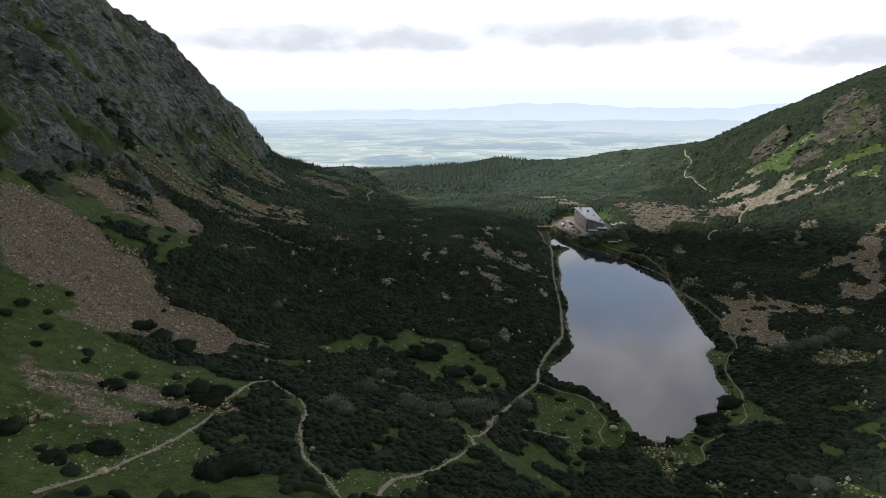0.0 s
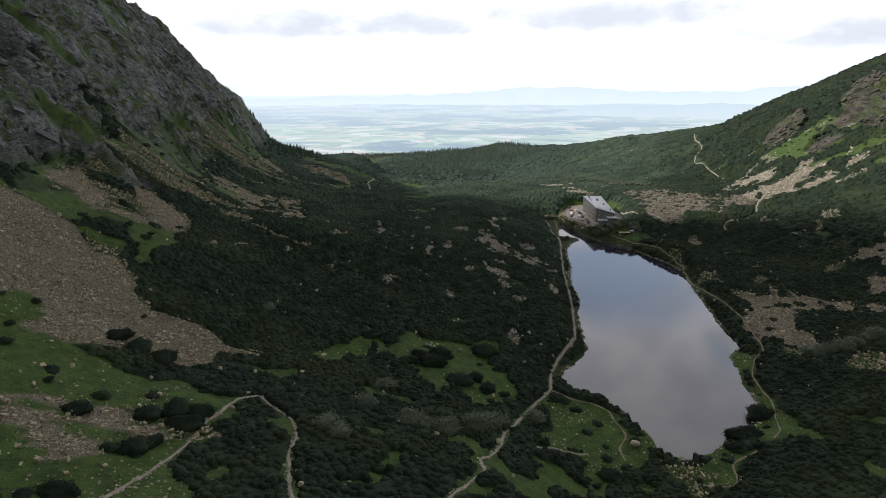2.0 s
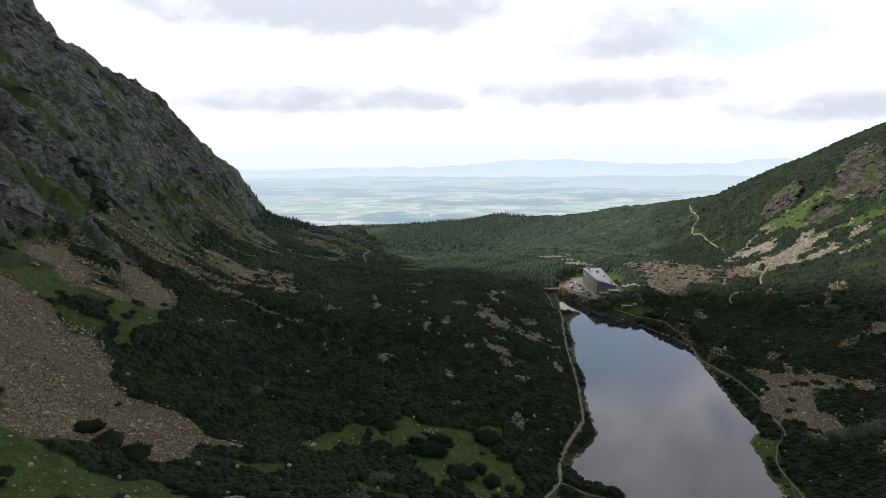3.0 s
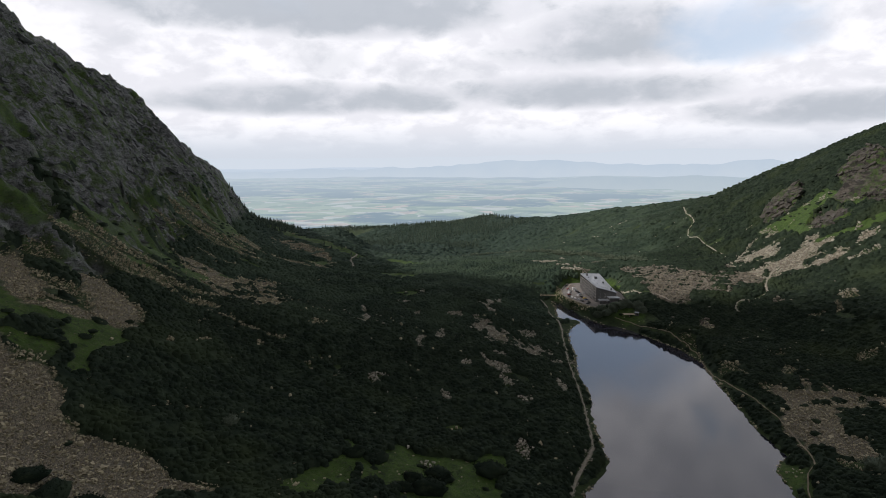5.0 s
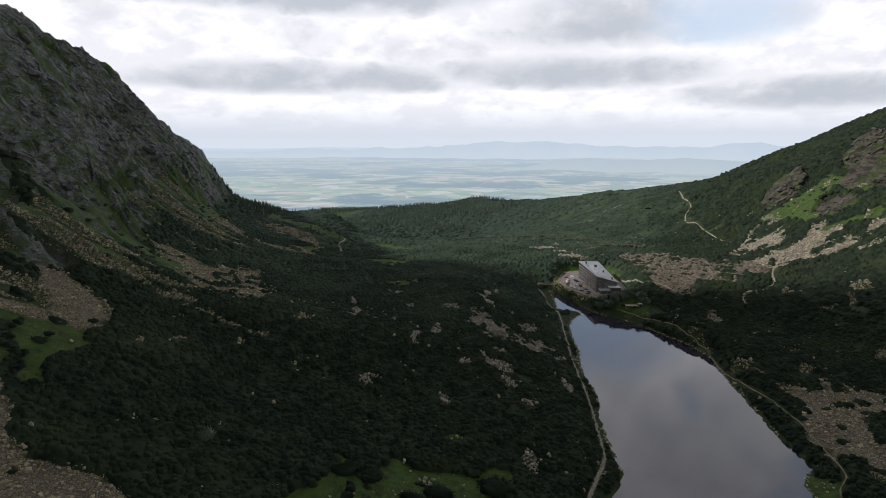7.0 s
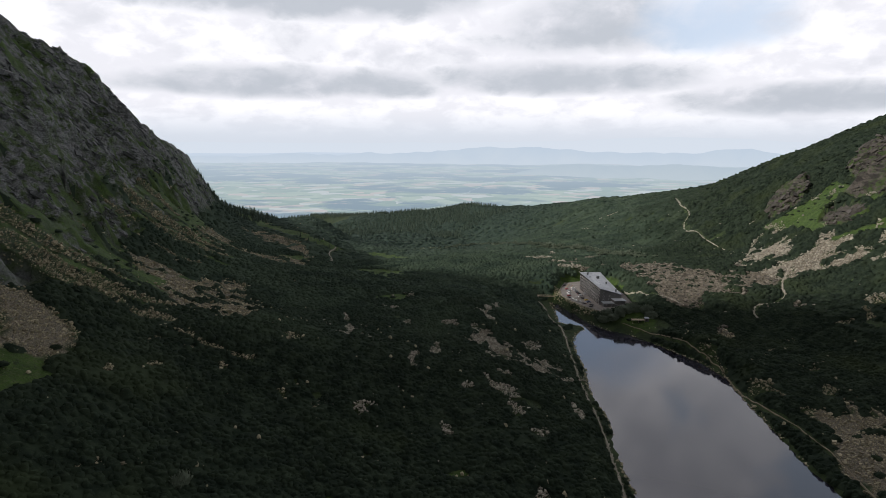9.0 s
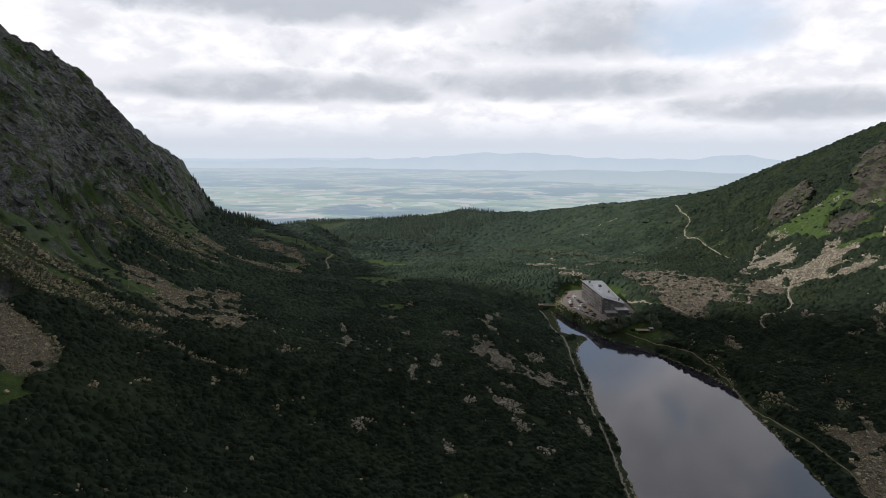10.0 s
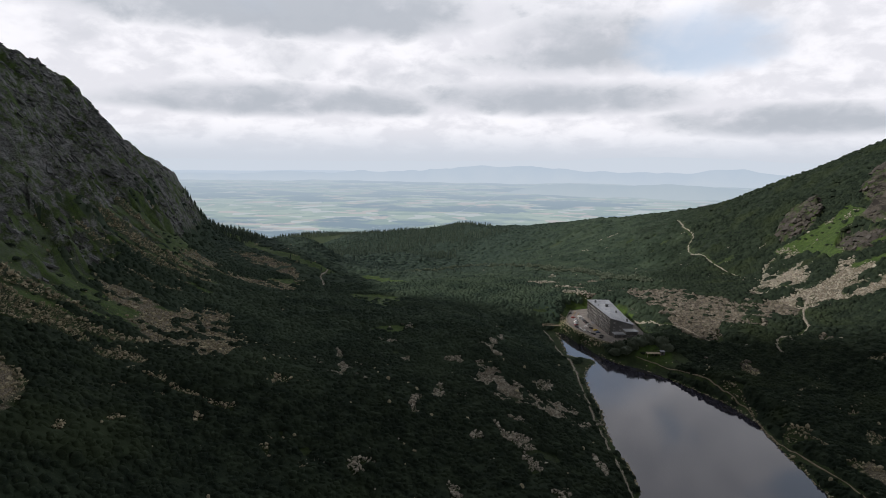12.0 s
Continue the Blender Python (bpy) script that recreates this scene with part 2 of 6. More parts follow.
BROWN_CRAG = mottled("brown_crag", (0.038, 0.035, 0.031), (0.125, 0.112, 0.096), 0.25, 0.9, relief=0.5, island=0.5)
GRAVEL = mottled("path_gravel", (0.19, 0.168, 0.132), (0.40, 0.36, 0.29), 0.6, 0.95, relief=0.08)
DIRT = mottled("trodden_earth", (0.16, 0.13, 0.09), (0.30, 0.25, 0.17), 0.4, 0.95, relief=0.05)
ASPHALT = mottled("worn_car_park", (0.17, 0.15, 0.135), (0.27, 0.245, 0.22), 0.25, 0.9)
CLADDING = mottled("dark_timber_cladding", (0.018, 0.015, 0.013), (0.038, 0.031, 0.027), 0.6, 0.7)
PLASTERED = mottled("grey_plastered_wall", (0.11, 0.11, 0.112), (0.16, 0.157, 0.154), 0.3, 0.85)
ROOFING = mottled("grey_sheet_roof", (0.24, 0.255, 0.28), (0.33, 0.345, 0.365), 0.12, 0.5)
TRIM = mottled("pale_trim", (0.36, 0.35, 0.33), (0.50, 0.48, 0.45), 0.8, 0.6)
TIMBER = mottled("weathered_planks", (0.30, 0.235, 0.165), (0.46, 0.37, 0.27), 0.9, 0.8)
METAL = mottled("grey_painted_metal", (0.10, 0.105, 0.11), (0.17, 0.175, 0.18), 0.8, 0.45)
RUBBER = mottled("tyre_rubber", (0.012, 0.012, 0.012), (0.03, 0.03, 0.03), 3.0, 0.9)


def glass_material(name, colour, rough=0.08):
    m, t, s = material(name, colour, rough)
    s.inputs["Specular IOR Level"].default_value = 0.8
    return m


PANE = glass_material("window_pane", (0.13, 0.135, 0.14))
DARK_GLASS = glass_material("tinted_glass", (0.018, 0.020, 0.023))


def paint(name, colour):
    m, t, s = material(name, None, 0.32)
    f = noise_node(t, place(t), 1.4, 4.0)
    t.links.new(mix_node(t, ramp_node(t, f, 0.3, 0.75), colour, tuple(0.75 * c + 0.03 for c in colour)), s.inputs["Base Color"])
    s.inputs["Specular IOR Level"].default_value = 0.5
    return m

# ---- relief of the valley: heights along lines that run up the valley ----
STATIONS = [-300, 100, 250, 350, 450, 550, 650, 750, 900, 1000, 1120, 1300, 1500, 1700, 1950, 2200, 2450, 2800, 3500]
# unseen heights of FAR_LEFT and CREST are raised to shade the near valley
FAR_LEFT = (-800, [451, 501, 601, 702, 742, 703, 620, 560, 490, 432, 375, 283, 164, 56, -62, -160, -230, -329, -439])
CREST = (-400, [245, 351, 472, 573, 644, 640, 520, 440, 330, 304, 289, 209, 103, 17, -91, -170, -229, -329, -438])
SHOULDER = (-300, [195, 180, 177, 182, 200, 230, 278, 292, 250, 260, 217, 174, 64, -12, -102, -173, -220, -310, -437])
CLIFF_TOP = (-230, [163, 145, 140, 143, 161, 182, 180, 195, 171, 194, 159, 132, 37, -29, -108, -174, -213, -296, -435])
CLIFF_MID = (-180, [144, 119, 111, 114, 114, 131, 133, 122, 126, 120, 114, 54, 18, -42, -111, -173, -206, -168, -432])
CLIFF_BASE = (-140, [129, 96, 85, 86, 93, 97, 84, 86, 78, 51, 34, 30, 11, -51, -112, -171, -199, -158, -426])
TALUS = (-90, [114, 78, 60, 52, 62, 63, 56, 57, 40, 27, 26, 20, -10, -59, -114, -164, -186, -152, -417])
TALUS_FOOT = (-30, [97, 71, 44, 30, 34, 52, 43, 42, 18, 15, 22, 22, -31, -70, -117, -157, -168, -148, -405])
MEADOW = (50, [83, 46, 23, 13, 19, 34, 37, 32, 9, 0, -2, -18, -45, -67, -115, -144, -142, -147, -396])
WEST_BANK = (110, [78, 25, 2, 2, 14, 25, 38, 28, 12, 3, -4, -39, -59, -67, -112, -137, -118, -150, -402])
LAKE_LINE = (190, [76, 24, 8, 0, 2, 4, 3, 12, 18, 8, -8, -43, -76, -69, -107, -129, -111, -160, -413])
EAST_BANK = (280, [78, 32, 17, 13, 5, 11, 9, 21, 16, 6, -10, -41, -73, -85, -98, -106, -99, -226, -423])
EAST_BENCH = (350, [82, 40, 29, 27, 8, 8, 18, 25, 9, -3, -17, -32, -68, -93, -89, -92, -95, -234, -432])
EAST_TALUS = (440, [95, 62, 53, 51, 43, 35, 30, 33, 17, 8, -10, -14, -48, -67, -65, -73, -84, -236, -439])
EAST_RISE = (510, [114, 91, 82, 75, 69, 65, 70, 64, 23, 20, -10, 0, -33, -50, -47, -60, -72, -236, -443])
EAST_SLOPE = (580, [137, 124, 117, 107, 100, 102, 112, 108, 75, 66, 30, 27, -10, -26, -38, -66, -86, -236, -446])
EAST_CLIFF = (700, [174, 174, 172, 169, 163, 159, 158, 156, 162, 146, 118, 60, 21, 13, -26, -60, -88, -231, -448])
EAST_CREST = (900, [235, 250, 256, 261, 257, 246, 239, 235, 233, 227, 169, 120, 68, 30, -12, -44, -74, -225, -449])
FAR_RIGHT = (1400, [386, 438, 457, 469, 468, 455, 435, 420, 395, 374, 324, 249, 169, 107, 33, -9, -58, -212, -450])
RELIEF = (FAR_LEFT, CREST, SHOULDER, CLIFF_TOP, CLIFF_MID, CLIFF_BASE, TALUS, TALUS_FOOT, MEADOW, WEST_BANK, LAKE_LINE, EAST_BANK, EAST_BENCH, EAST_TALUS, EAST_RISE, EAST_SLOPE, EAST_CLIFF, EAST_CREST, FAR_RIGHT)

# ---- shores, paths and patches, in plan ----
EAST_SHORE = [(229, 768), (232, 746), (233, 723), (234, 703), (236, 686), (242, 668), (251, 659), (260, 640), (268, 610), (275, 580), (275, 551), (269, 536), (260, 505), (251, 470), (241, 435), (238, 413), (236, 401), (229, 396), (220, 389), (217, 373), (211, 361), (207, 350), (207, 343), (204, 334), (197, 329), (193, 319), (189, 312), (181, 309), (174, 308), (164, 298), (155, 293), (148, 291)]
WEST_SHORE = [(142, 290), (139, 293), (134, 299), (136, 309), (134, 317), (133, 327), (132, 336), (129, 340), (128, 349), (123, 352), (116, 356), (113, 365), (112, 373), (117, 383), (124, 390), (132, 398), (140, 410), (141, 420), (145, 435), (150, 457), (155, 475), (162, 491), (166, 509), (169, 532), (175, 556), (184, 583), (193, 623), (200, 645), (209, 662), (216, 670), (223, 677), (223, 686), (215, 691), (208, 698), (212, 716), (217, 734), (224, 768)]
WEST_PATH = [(208, 774), (211, 762), (204, 710), (201, 677), (183, 607), (169, 553), (160, 512), (146, 456), (135, 420), (127, 407), (115, 390), (105, 370), (101, 354), (93, 344), (79, 326), (67, 306), (62, 292), (54, 277), (49, 270), (49, 264), (41, 250), (32, 237), (24, 228), (13, 216), (9, 201)]
UPPER_PATH = [(-75, 179), (-68, 191), (-65, 200), (-60, 214), (-53, 237), (-49, 267), (-44, 297)]
ZIGZAG_PATH = [(-44, 297), (-38, 304), (-31, 293), (-22, 280), (-19, 264), (-19, 251), (-17, 233), (-13, 218), (-7, 208), (-3, 199), (1, 191)]
SPIT_PATH = [(101, 354), (109, 346), (119, 340), (124, 330), (124, 318), (124, 310), (117, 300), (116, 291)]
EAST_PATH = [(255, 670), (267, 645), (279, 604), (280, 575), (269, 535), (265, 517), (263, 485), (259, 448), (254, 426), (245, 398), (238, 384), (227, 375), (217, 360), (213, 349), (210, 333), (206, 323), (201, 316), (197, 305), (187, 295)]
OUTLET_PATH = [(174, 288), (165, 285), (159, 281), (157, 275), (154, 270), (150, 268), (146, 269)]
SADDLE_PATH = [(680, 1325), (618, 1200), (598, 1138), (579, 1121), (549, 1056), (520, 958), (512, 910), (459, 779), (465, 733)]
BEND_PATH = [(465, 733), (446, 716), (421, 688), (410, 669), (389, 655), (375, 657), (363, 647), (356, 632)]
LODGE_PATH = [(301, 764), (301, 717), (314, 700), (320, 672), (341, 653)]
LOW_PATH = [(78, 296), (87, 299), (92, 297), (102, 298)]
FAR_PATH = [(16, 1091), (6, 1040), (10, 990), (4, 969)]
SCREE_PATCHES = []
SCREE_PATCHES.append([(-185, 391), (-176, 400), (-159, 403), (-144, 397), (-134, 392), (-130, 381), (-119, 387), (-111, 383), (-104, 375), (-101, 365), (-93, 360), (-79, 361), (-70, 358), (-61, 353), (-56, 352), (-44, 353), (-47, 346), (-56, 341), (-66, 324), (-76, 320), (-85, 320), (-96, 315), (-105, 313), (-108, 304), (-113, 303), (-120, 301), (-118, 315), (-128, 322), (-137, 316), (-146, 317), (-151, 319)])
SCREE_PATCHES.append([(-173, 436), (-171, 478), (-152, 455), (-142, 453), (-140, 431), (-127, 448), (-119, 451), (-121, 435), (-142, 426), (-158, 437)])
SCREE_PATCHES.append([(-133, 501), (-112, 480), (-104, 456), (-110, 441), (-124, 456), (-142, 488)])
SCREE_PATCHES.append([(88, 410), (96, 420), (99, 411), (94, 402)])
SCREE_PATCHES.append([(281, 479), (320, 492), (309, 471), (321, 475), (339, 458), (355, 436), (341, 416), (325, 433), (304, 440), (287, 429), (276, 399), (272, 381), (258, 376), (256, 393), (250, 401), (244, 401), (260, 441), (272, 452)])
SCREE_PATCHES.append([(391, 513), (424, 526), (477, 551), (385, 437), (370, 438), (365, 452), (378, 476), (398, 480), (405, 501)])
SCREE_PATCHES.append([(261, 350), (280, 360), (288, 353), (296, 337), (286, 334), (264, 341)])
SCREE_PATCHES.append([(247, 385), (264, 369), (258, 363), (244, 374)])
SCREE_PATCHES.append([(130, 292), (135, 285), (145, 281), (151, 276), (141, 267), (134, 257), (131, 257), (133, 271), (130, 285)])
SCREE_PATCHES.append([(145, 256), (155, 251), (148, 241), (144, 250)])
SCREE_PATCHES.append([(174, 246), (185, 240), (196, 237), (197, 231), (183, 235)])
SCREE_PATCHES.append([(270, 527), (278, 511), (277, 503), (267, 517)])
SCREE_PATCHES.append([(472, 530), (503, 503), (431, 406), (388, 425)])
GRASS_PATCHES = []
GRASS_PATCHES.append([(-25, 355), (-3, 390), (-2, 414), (7, 407), (15, 384), (32, 410), (44, 400), (54, 399), (84, 405), (75, 374), (82, 365), (79, 341), (64, 335), (53, 324), (51, 349), (37, 333), (29, 360), (18, 373), (2, 371)])
GRASS_PATCHES.append([(54, 431), (67, 436), (64, 425)])
GRASS_PATCHES.append([(93, 344), (108, 345), (126, 327), (125, 309), (129, 303), (131, 294), (123, 289), (99, 298), (82, 301), (92, 328)])
GRASS_PATCHES.append([(99, 298), (115, 296), (125, 287), (110, 283), (98, 266), (95, 262), (94, 281)])
GRASS_PATCHES.append([(226, 398), (233, 383), (221, 362), (214, 367), (219, 384)])
GRASS_PATCHES.append([(209, 343), (209, 326), (210, 300), (204, 295), (180, 294), (190, 314), (197, 318)])
GRASS_PATCHES.append([(147, 286), (161, 292), (158, 280), (154, 269), (147, 268), (146, 280)])
GRASS_PATCHES.append([(-148, 314), (-137, 316), (-128, 322), (-118, 315), (-119, 301), (-108, 303), (-92, 303), (-78, 295), (-64, 300), (-46, 294), (-44, 275), (-49, 258), (-58, 256), (-71, 264), (-82, 262), (-90, 269), (-102, 266), (-118, 264), (-123, 259)])
GRASS_PATCHES.append([(-110, 233), (-98, 242), (-82, 225), (-66, 230), (-53, 240), (-50, 229), (-33, 211), (-23, 208), (-9, 194), (-82, 178)])
GRASS_PATCHES.append([(-197, 418), (-173, 407), (-159, 432), (-130, 437), (-108, 446), (-102, 434), (-109, 422), (-114, 409), (-128, 428), (-142, 400), (-162, 403), (-171, 395), (-187, 395)])
GRASS_PATCHES.append([(-182, 443), (-178, 482), (-172, 468), (-169, 430)])
GRASS_PATCHES.append([(-5, 209), (4, 222), (15, 224), (27, 227), (14, 203), (-2, 197)])
GRASS_PATCHES.append([(43, 775), (72, 901), (85, 840), (72, 759)])
GRASS_PATCHES.append([(128, 286), (139, 282), (143, 278), (134, 276)])
GRASS_PATCHES.append([(24, 222), (35, 226), (34, 220), (24, 217)])
GRASS_PATCHES.append([(204, 308), (214, 296), (202, 292)])
GRASS_PATCHES.append([(210, 271), (217, 263), (208, 255), (203, 262)])
GRASS_PATCHES.append([(-209, 602), (-197, 631), (-197, 621), (-201, 580)])
GRASS_PATCHES.append([(-228, 575), (-216, 576), (-208, 566), (-218, 563)])
GRASS_PATCHES.append([(-115, 412), (-110, 418), (-106, 399), (-112, 390)])
GRASS_PATCHES.append([(177, 243), (205, 227), (202, 223), (177, 236)])
GRASS_PATCHES.append([(-152, 296), (-148, 314), (-123, 259), (-126, 240)])
CRAGS_PATCHES = []
SCREE_PATCHES += [
    [(-123, 479), (-118, 489), (-109, 485), (-104, 474), (-106, 454), (-109, 448)],
    [(-149, 440), (-136, 442), (-127, 447), (-124, 435), (-134, 426), (-143, 426)],
    [(-175, 502), (-154, 495), (-154, 486), (-166, 479)]]
SCREE_PATCHES += [
    [(-136, 473), (-119, 479), (-110, 481), (-103, 462), (-116, 445), (-127, 444)],
    [(374, 516), (388, 512), (380, 504), (367, 504)]]
GRASS_PATCHES += [
    [(-164, 585), (-160, 612), (-162, 658), (-154, 648), (-150, 630), (-151, 590), (-159, 572)],
    [(-146, 600), (-145, 630), (-129, 627), (-123, 604), (-130, 602)],
    [(-153, 799), (-136, 825), (-122, 792), (-147, 816)],
    [(-176, 728), (-174, 730), (-159, 699), (-149, 653)],
    [(27, 941), (69, 917), (90, 841), (59, 777)],
    [(-55, 990), (-12, 983), (-12, 960), (-44, 926)],
    [(-33, 1111), (6, 1097), (31, 1089), (-3, 1065)],
    [(38, 675), (60, 681), (84, 666), (57, 656)]]
STREAM = [(189, 1510), (272, 1517), (369, 1596), (352, 1286), (379, 1220), (406, 1163), (417, 1120), (403, 1010), (399, 934)]
FAR_STREAKS = [(553, 1601, 22, 16), (578, 1593, 12, 12), (491, 1666, 14, 9), (263, 917, 14, 16), (274, 843, 16, 12), (221, 803, 9, 9), (356, 1129, 7, 12), (280, 880, 20, 8), (376, 1021, 6, 14), (557, 1358, 12, 9), (402, 1567, 8, 14)]
SCREE_PATCHES += [[(cx + rx * math.cos(a / 3) * (1 + 0.4 * math.sin(5 * a + cx)), cy + ry * math.sin(a / 3) * (1 + 0.4 * math.cos(7 * a + cy))) for a in range(19)] for cx, cy, rx, ry in FAR_STREAKS]
SCREE_PATCHES.append([(-138, 667), (-127, 664), (-108, 675), (-98, 662), (-75, 693), (-57, 675), (-43, 631), (-38, 565), (-56, 550), (-63, 562), (-82, 566), (-100, 598), (-107, 622), (-120, 635), (-133, 654)])
SCREE_PATCHES.append([(-113, 553), (-102, 571), (-90, 574), (-82, 566), (-92, 561), (-104, 556)])
SCREE_PATCHES.append([(-125, 544), (-118, 552), (-110, 548), (-98, 542), (-88, 549), (-78, 540), (-79, 535), (-88, 536), (-97, 534), (-107, 539), (-116, 542)])
SCREE_PATCHES.append([(-84, 529), (-73, 528), (-61, 521), (-52, 515), (-45, 511), (-34, 510), (-32, 506), (-37, 506), (-47, 510), (-56, 513), (-68, 520)])
SCREE_PATCHES.append([(-114, 476), (-110, 480), (-105, 476), (-102, 465), (-103, 456), (-105, 456)])
SCREE_PATCHES.append([(-23, 531), (-19, 543), (-6, 543), (-7, 536), (-17, 535), (-21, 530)])
SCREE_PATCHES.append([(16, 621), (19, 611), (20, 588), (22, 575), (18, 560), (16, 577), (17, 594)])
SCREE_PATCHES.append([(53, 537), (59, 545), (59, 537), (55, 528), (53, 517), (51, 518)])
SCREE_PATCHES.append([(66, 547), (71, 557), (76, 565), (72, 545), (67, 541)])
SCREE_PATCHES.append([(-126, 865), (-118, 920), (-107, 977), (-94, 920), (-106, 871), (-118, 846)])
SCREE_PATCHES.append([(-122, 1149), (-90, 1139), (-45, 1084), (-24, 1046), (-17, 968), (-27, 1000), (-62, 1046), (-92, 1064)])
SCREE_PATCHES.append([(-89, 904), (-77, 936), (-47, 963), (-23, 956), (-21, 890), (-35, 902), (-54, 898), (-70, 875)])
SCREE_PATCHES.append([(-113, 753), (-104, 773), (-94, 771), (-94, 758), (-104, 754)])
SCREE_PATCHES.append([(-109, 713), (-99, 719), (-99, 709), (-105, 707)])
SCREE_PATCHES.append([(43, 650), (58, 638), (56, 630), (44, 642)])
SCREE_PATCHES.append([(53, 605), (65, 603), (62, 595), (54, 598)])
SCREE_PATCHES.append([(-74, 482), (-73, 479), (-75, 475), (-78, 476), (-78, 479), (-77, 483), (-74, 483)])
SCREE_PATCHES.append([(-44, 498), (-44, 495), (-46, 493), (-48, 494), (-50, 498), (-48, 502), (-45, 500)])
SCREE_PATCHES.append([(-87, 461), (-86, 458), (-87, 454), (-90, 455), (-90, 459), (-90, 462), (-88, 463)])
SCREE_PATCHES.append([(-79, 511), (-79, 509), (-80, 507), (-82, 509), (-83, 512), (-82, 514), (-80, 514)])
SCREE_PATCHES.append([(-62, 509), (-62, 507), (-64, 505), (-66, 506), (-67, 508), (-65, 509), (-63, 510)])
SCREE_PATCHES.append([(32, 481), (26, 476), (21, 473), (17, 476), (18, 482), (22, 485), (27, 486)])
SCREE_PATCHES.append([(44, 501), (43, 497), (42, 496), (41, 498), (41, 502), (43, 503), (44, 503)])
SCREE_PATCHES.append([(-6, 620), (-8, 616), (-10, 614), (-12, 617), (-11, 623), (-10, 625), (-8, 623)])
SCREE_PATCHES.append([(-8, 521), (-8, 519), (-9, 518), (-11, 519), (-10, 521), (-10, 523), (-9, 523)])
SCREE_PATCHES.append([(-16, 483), (-16, 479), (-17, 479), (-18, 481), (-19, 483), (-18, 485), (-16, 485)])
SCREE_PATCHES.append([(100, 596), (109, 594), (117, 590), (116, 577), (124, 570), (134, 571), (132, 559), (122, 552), (109, 553), (101, 561), (99, 575)])
SCREE_PATCHES.append([(129, 557), (144, 570), (154, 564), (167, 565), (176, 566), (166, 550), (150, 537), (142, 540), (131, 541)])
SCREE_PATCHES.append([(111, 623), (124, 641), (155, 702), (138, 660), (120, 618), (124, 608), (119, 605), (117, 622)])
SCREE_PATCHES.append([(84, 607), (96, 604), (94, 595), (82, 599)])
SCREE_PATCHES.append([(94, 521), (98, 512), (107, 511), (116, 505), (112, 498), (105, 496), (103, 490), (112, 485), (108, 479), (102, 478), (100, 487), (99, 499), (95, 504)])
SCREE_PATCHES.append([(145, 508), (146, 490), (141, 483), (139, 493)])
SCREE_PATCHES.append([(59, 476), (63, 469), (66, 461), (60, 462)])
SCREE_PATCHES.append([(106, 465), (112, 462), (111, 459), (104, 458)])
SCREE_PATCHES.append([(137, 582), (155, 597), (148, 581), (136, 573)])
SCREE_PATCHES.append([(103, 532), (112, 531), (111, 525), (104, 526)])
SCREE_PATCHES.append([(356, 900), (388, 905), (399, 866), (389, 804), (392, 782), (402, 760), (410, 749), (423, 739), (449, 743), (466, 737), (445, 705), (434, 702), (410, 697), (384, 698), (358, 698), (348, 693), (322, 676), (312, 687), (305, 705), (309, 725), (317, 760), (330, 823)])
SCREE_PATCHES.append([(277, 532), (280, 523), (282, 515), (276, 513), (275, 521), (272, 525)])
SCREE_PATCHES.append([(317, 514), (317, 509), (317, 500), (284, 468), (276, 466), (274, 473), (274, 483), (287, 481), (300, 487), (303, 498)])
SCREE_PATCHES.append([(319, 633), (323, 628), (317, 604), (304, 598), (308, 613)])
SCREE_PATCHES.append([(281, 598), (286, 590), (283, 572), (279, 556), (275, 556), (279, 574), (279, 591)])
SCREE_PATCHES.append([(403, 601), (415, 598), (407, 590), (400, 596)])
SCREE_PATCHES.append([(84, 506), (82, 503), (80, 504), (79, 506), (78, 508), (81, 511), (84, 510)])
SCREE_PATCHES.append([(326, 571), (322, 569), (319, 568), (319, 569), (321, 573), (327, 577), (327, 574)])
SCREE_PATCHES.append([(278, 500), (277, 499), (275, 499), (274, 500), (276, 502), (278, 503), (279, 502)])
SCREE_PATCHES.append([(330, 532), (328, 530), (324, 531), (320, 531), (324, 534), (328, 536), (331, 534)])
SCREE_PATCHES.append([(406, 640), (402, 640), (396, 639), (397, 644), (401, 649), (406, 651), (408, 647)])
SCREE_PATCHES.append([(298, 640), (296, 637), (292, 636), (293, 640), (296, 644), (298, 645), (300, 644)])
SCREE_PATCHES.append([(383, 683), (381, 681), (373, 681), (372, 686), (375, 691), (383, 693), (386, 687)])
SCREE_PATCHES += [[(418, 588), (430, 603), (434, 613), (437, 608), (429, 593), (420, 582)], [(444, 609), (455, 624), (457, 618), (447, 603)]]
SCREE_PATCHES.append([(420, 520), (457, 542), (427, 505)])
GRASS_PATCHES.append([(44, 899), (71, 906), (92, 889), (85, 834), (62, 813)])
GRASS_PATCHES.append([(51, 1085), (87, 1081), (131, 1021), (110, 1010), (70, 1059)])
SCREE_PATCHES.append([(-117, 259), (-111, 258), (-99, 261), (-89, 266), (-85, 264), (-78, 265), (-68, 264), (-58, 257), (-57, 249), (-61, 245), (-67, 236), (-75, 230), (-81, 227), (-87, 234), (-95, 237), (-101, 238), (-105, 237)])
SCREE_PATCHES.append([(-50, 256), (-47, 263), (-40, 260), (-43, 255), (-47, 249)])
SCREE_PATCHES.append([(-102, 229), (-97, 229), (-91, 227), (-91, 223), (-94, 220), (-97, 219)])
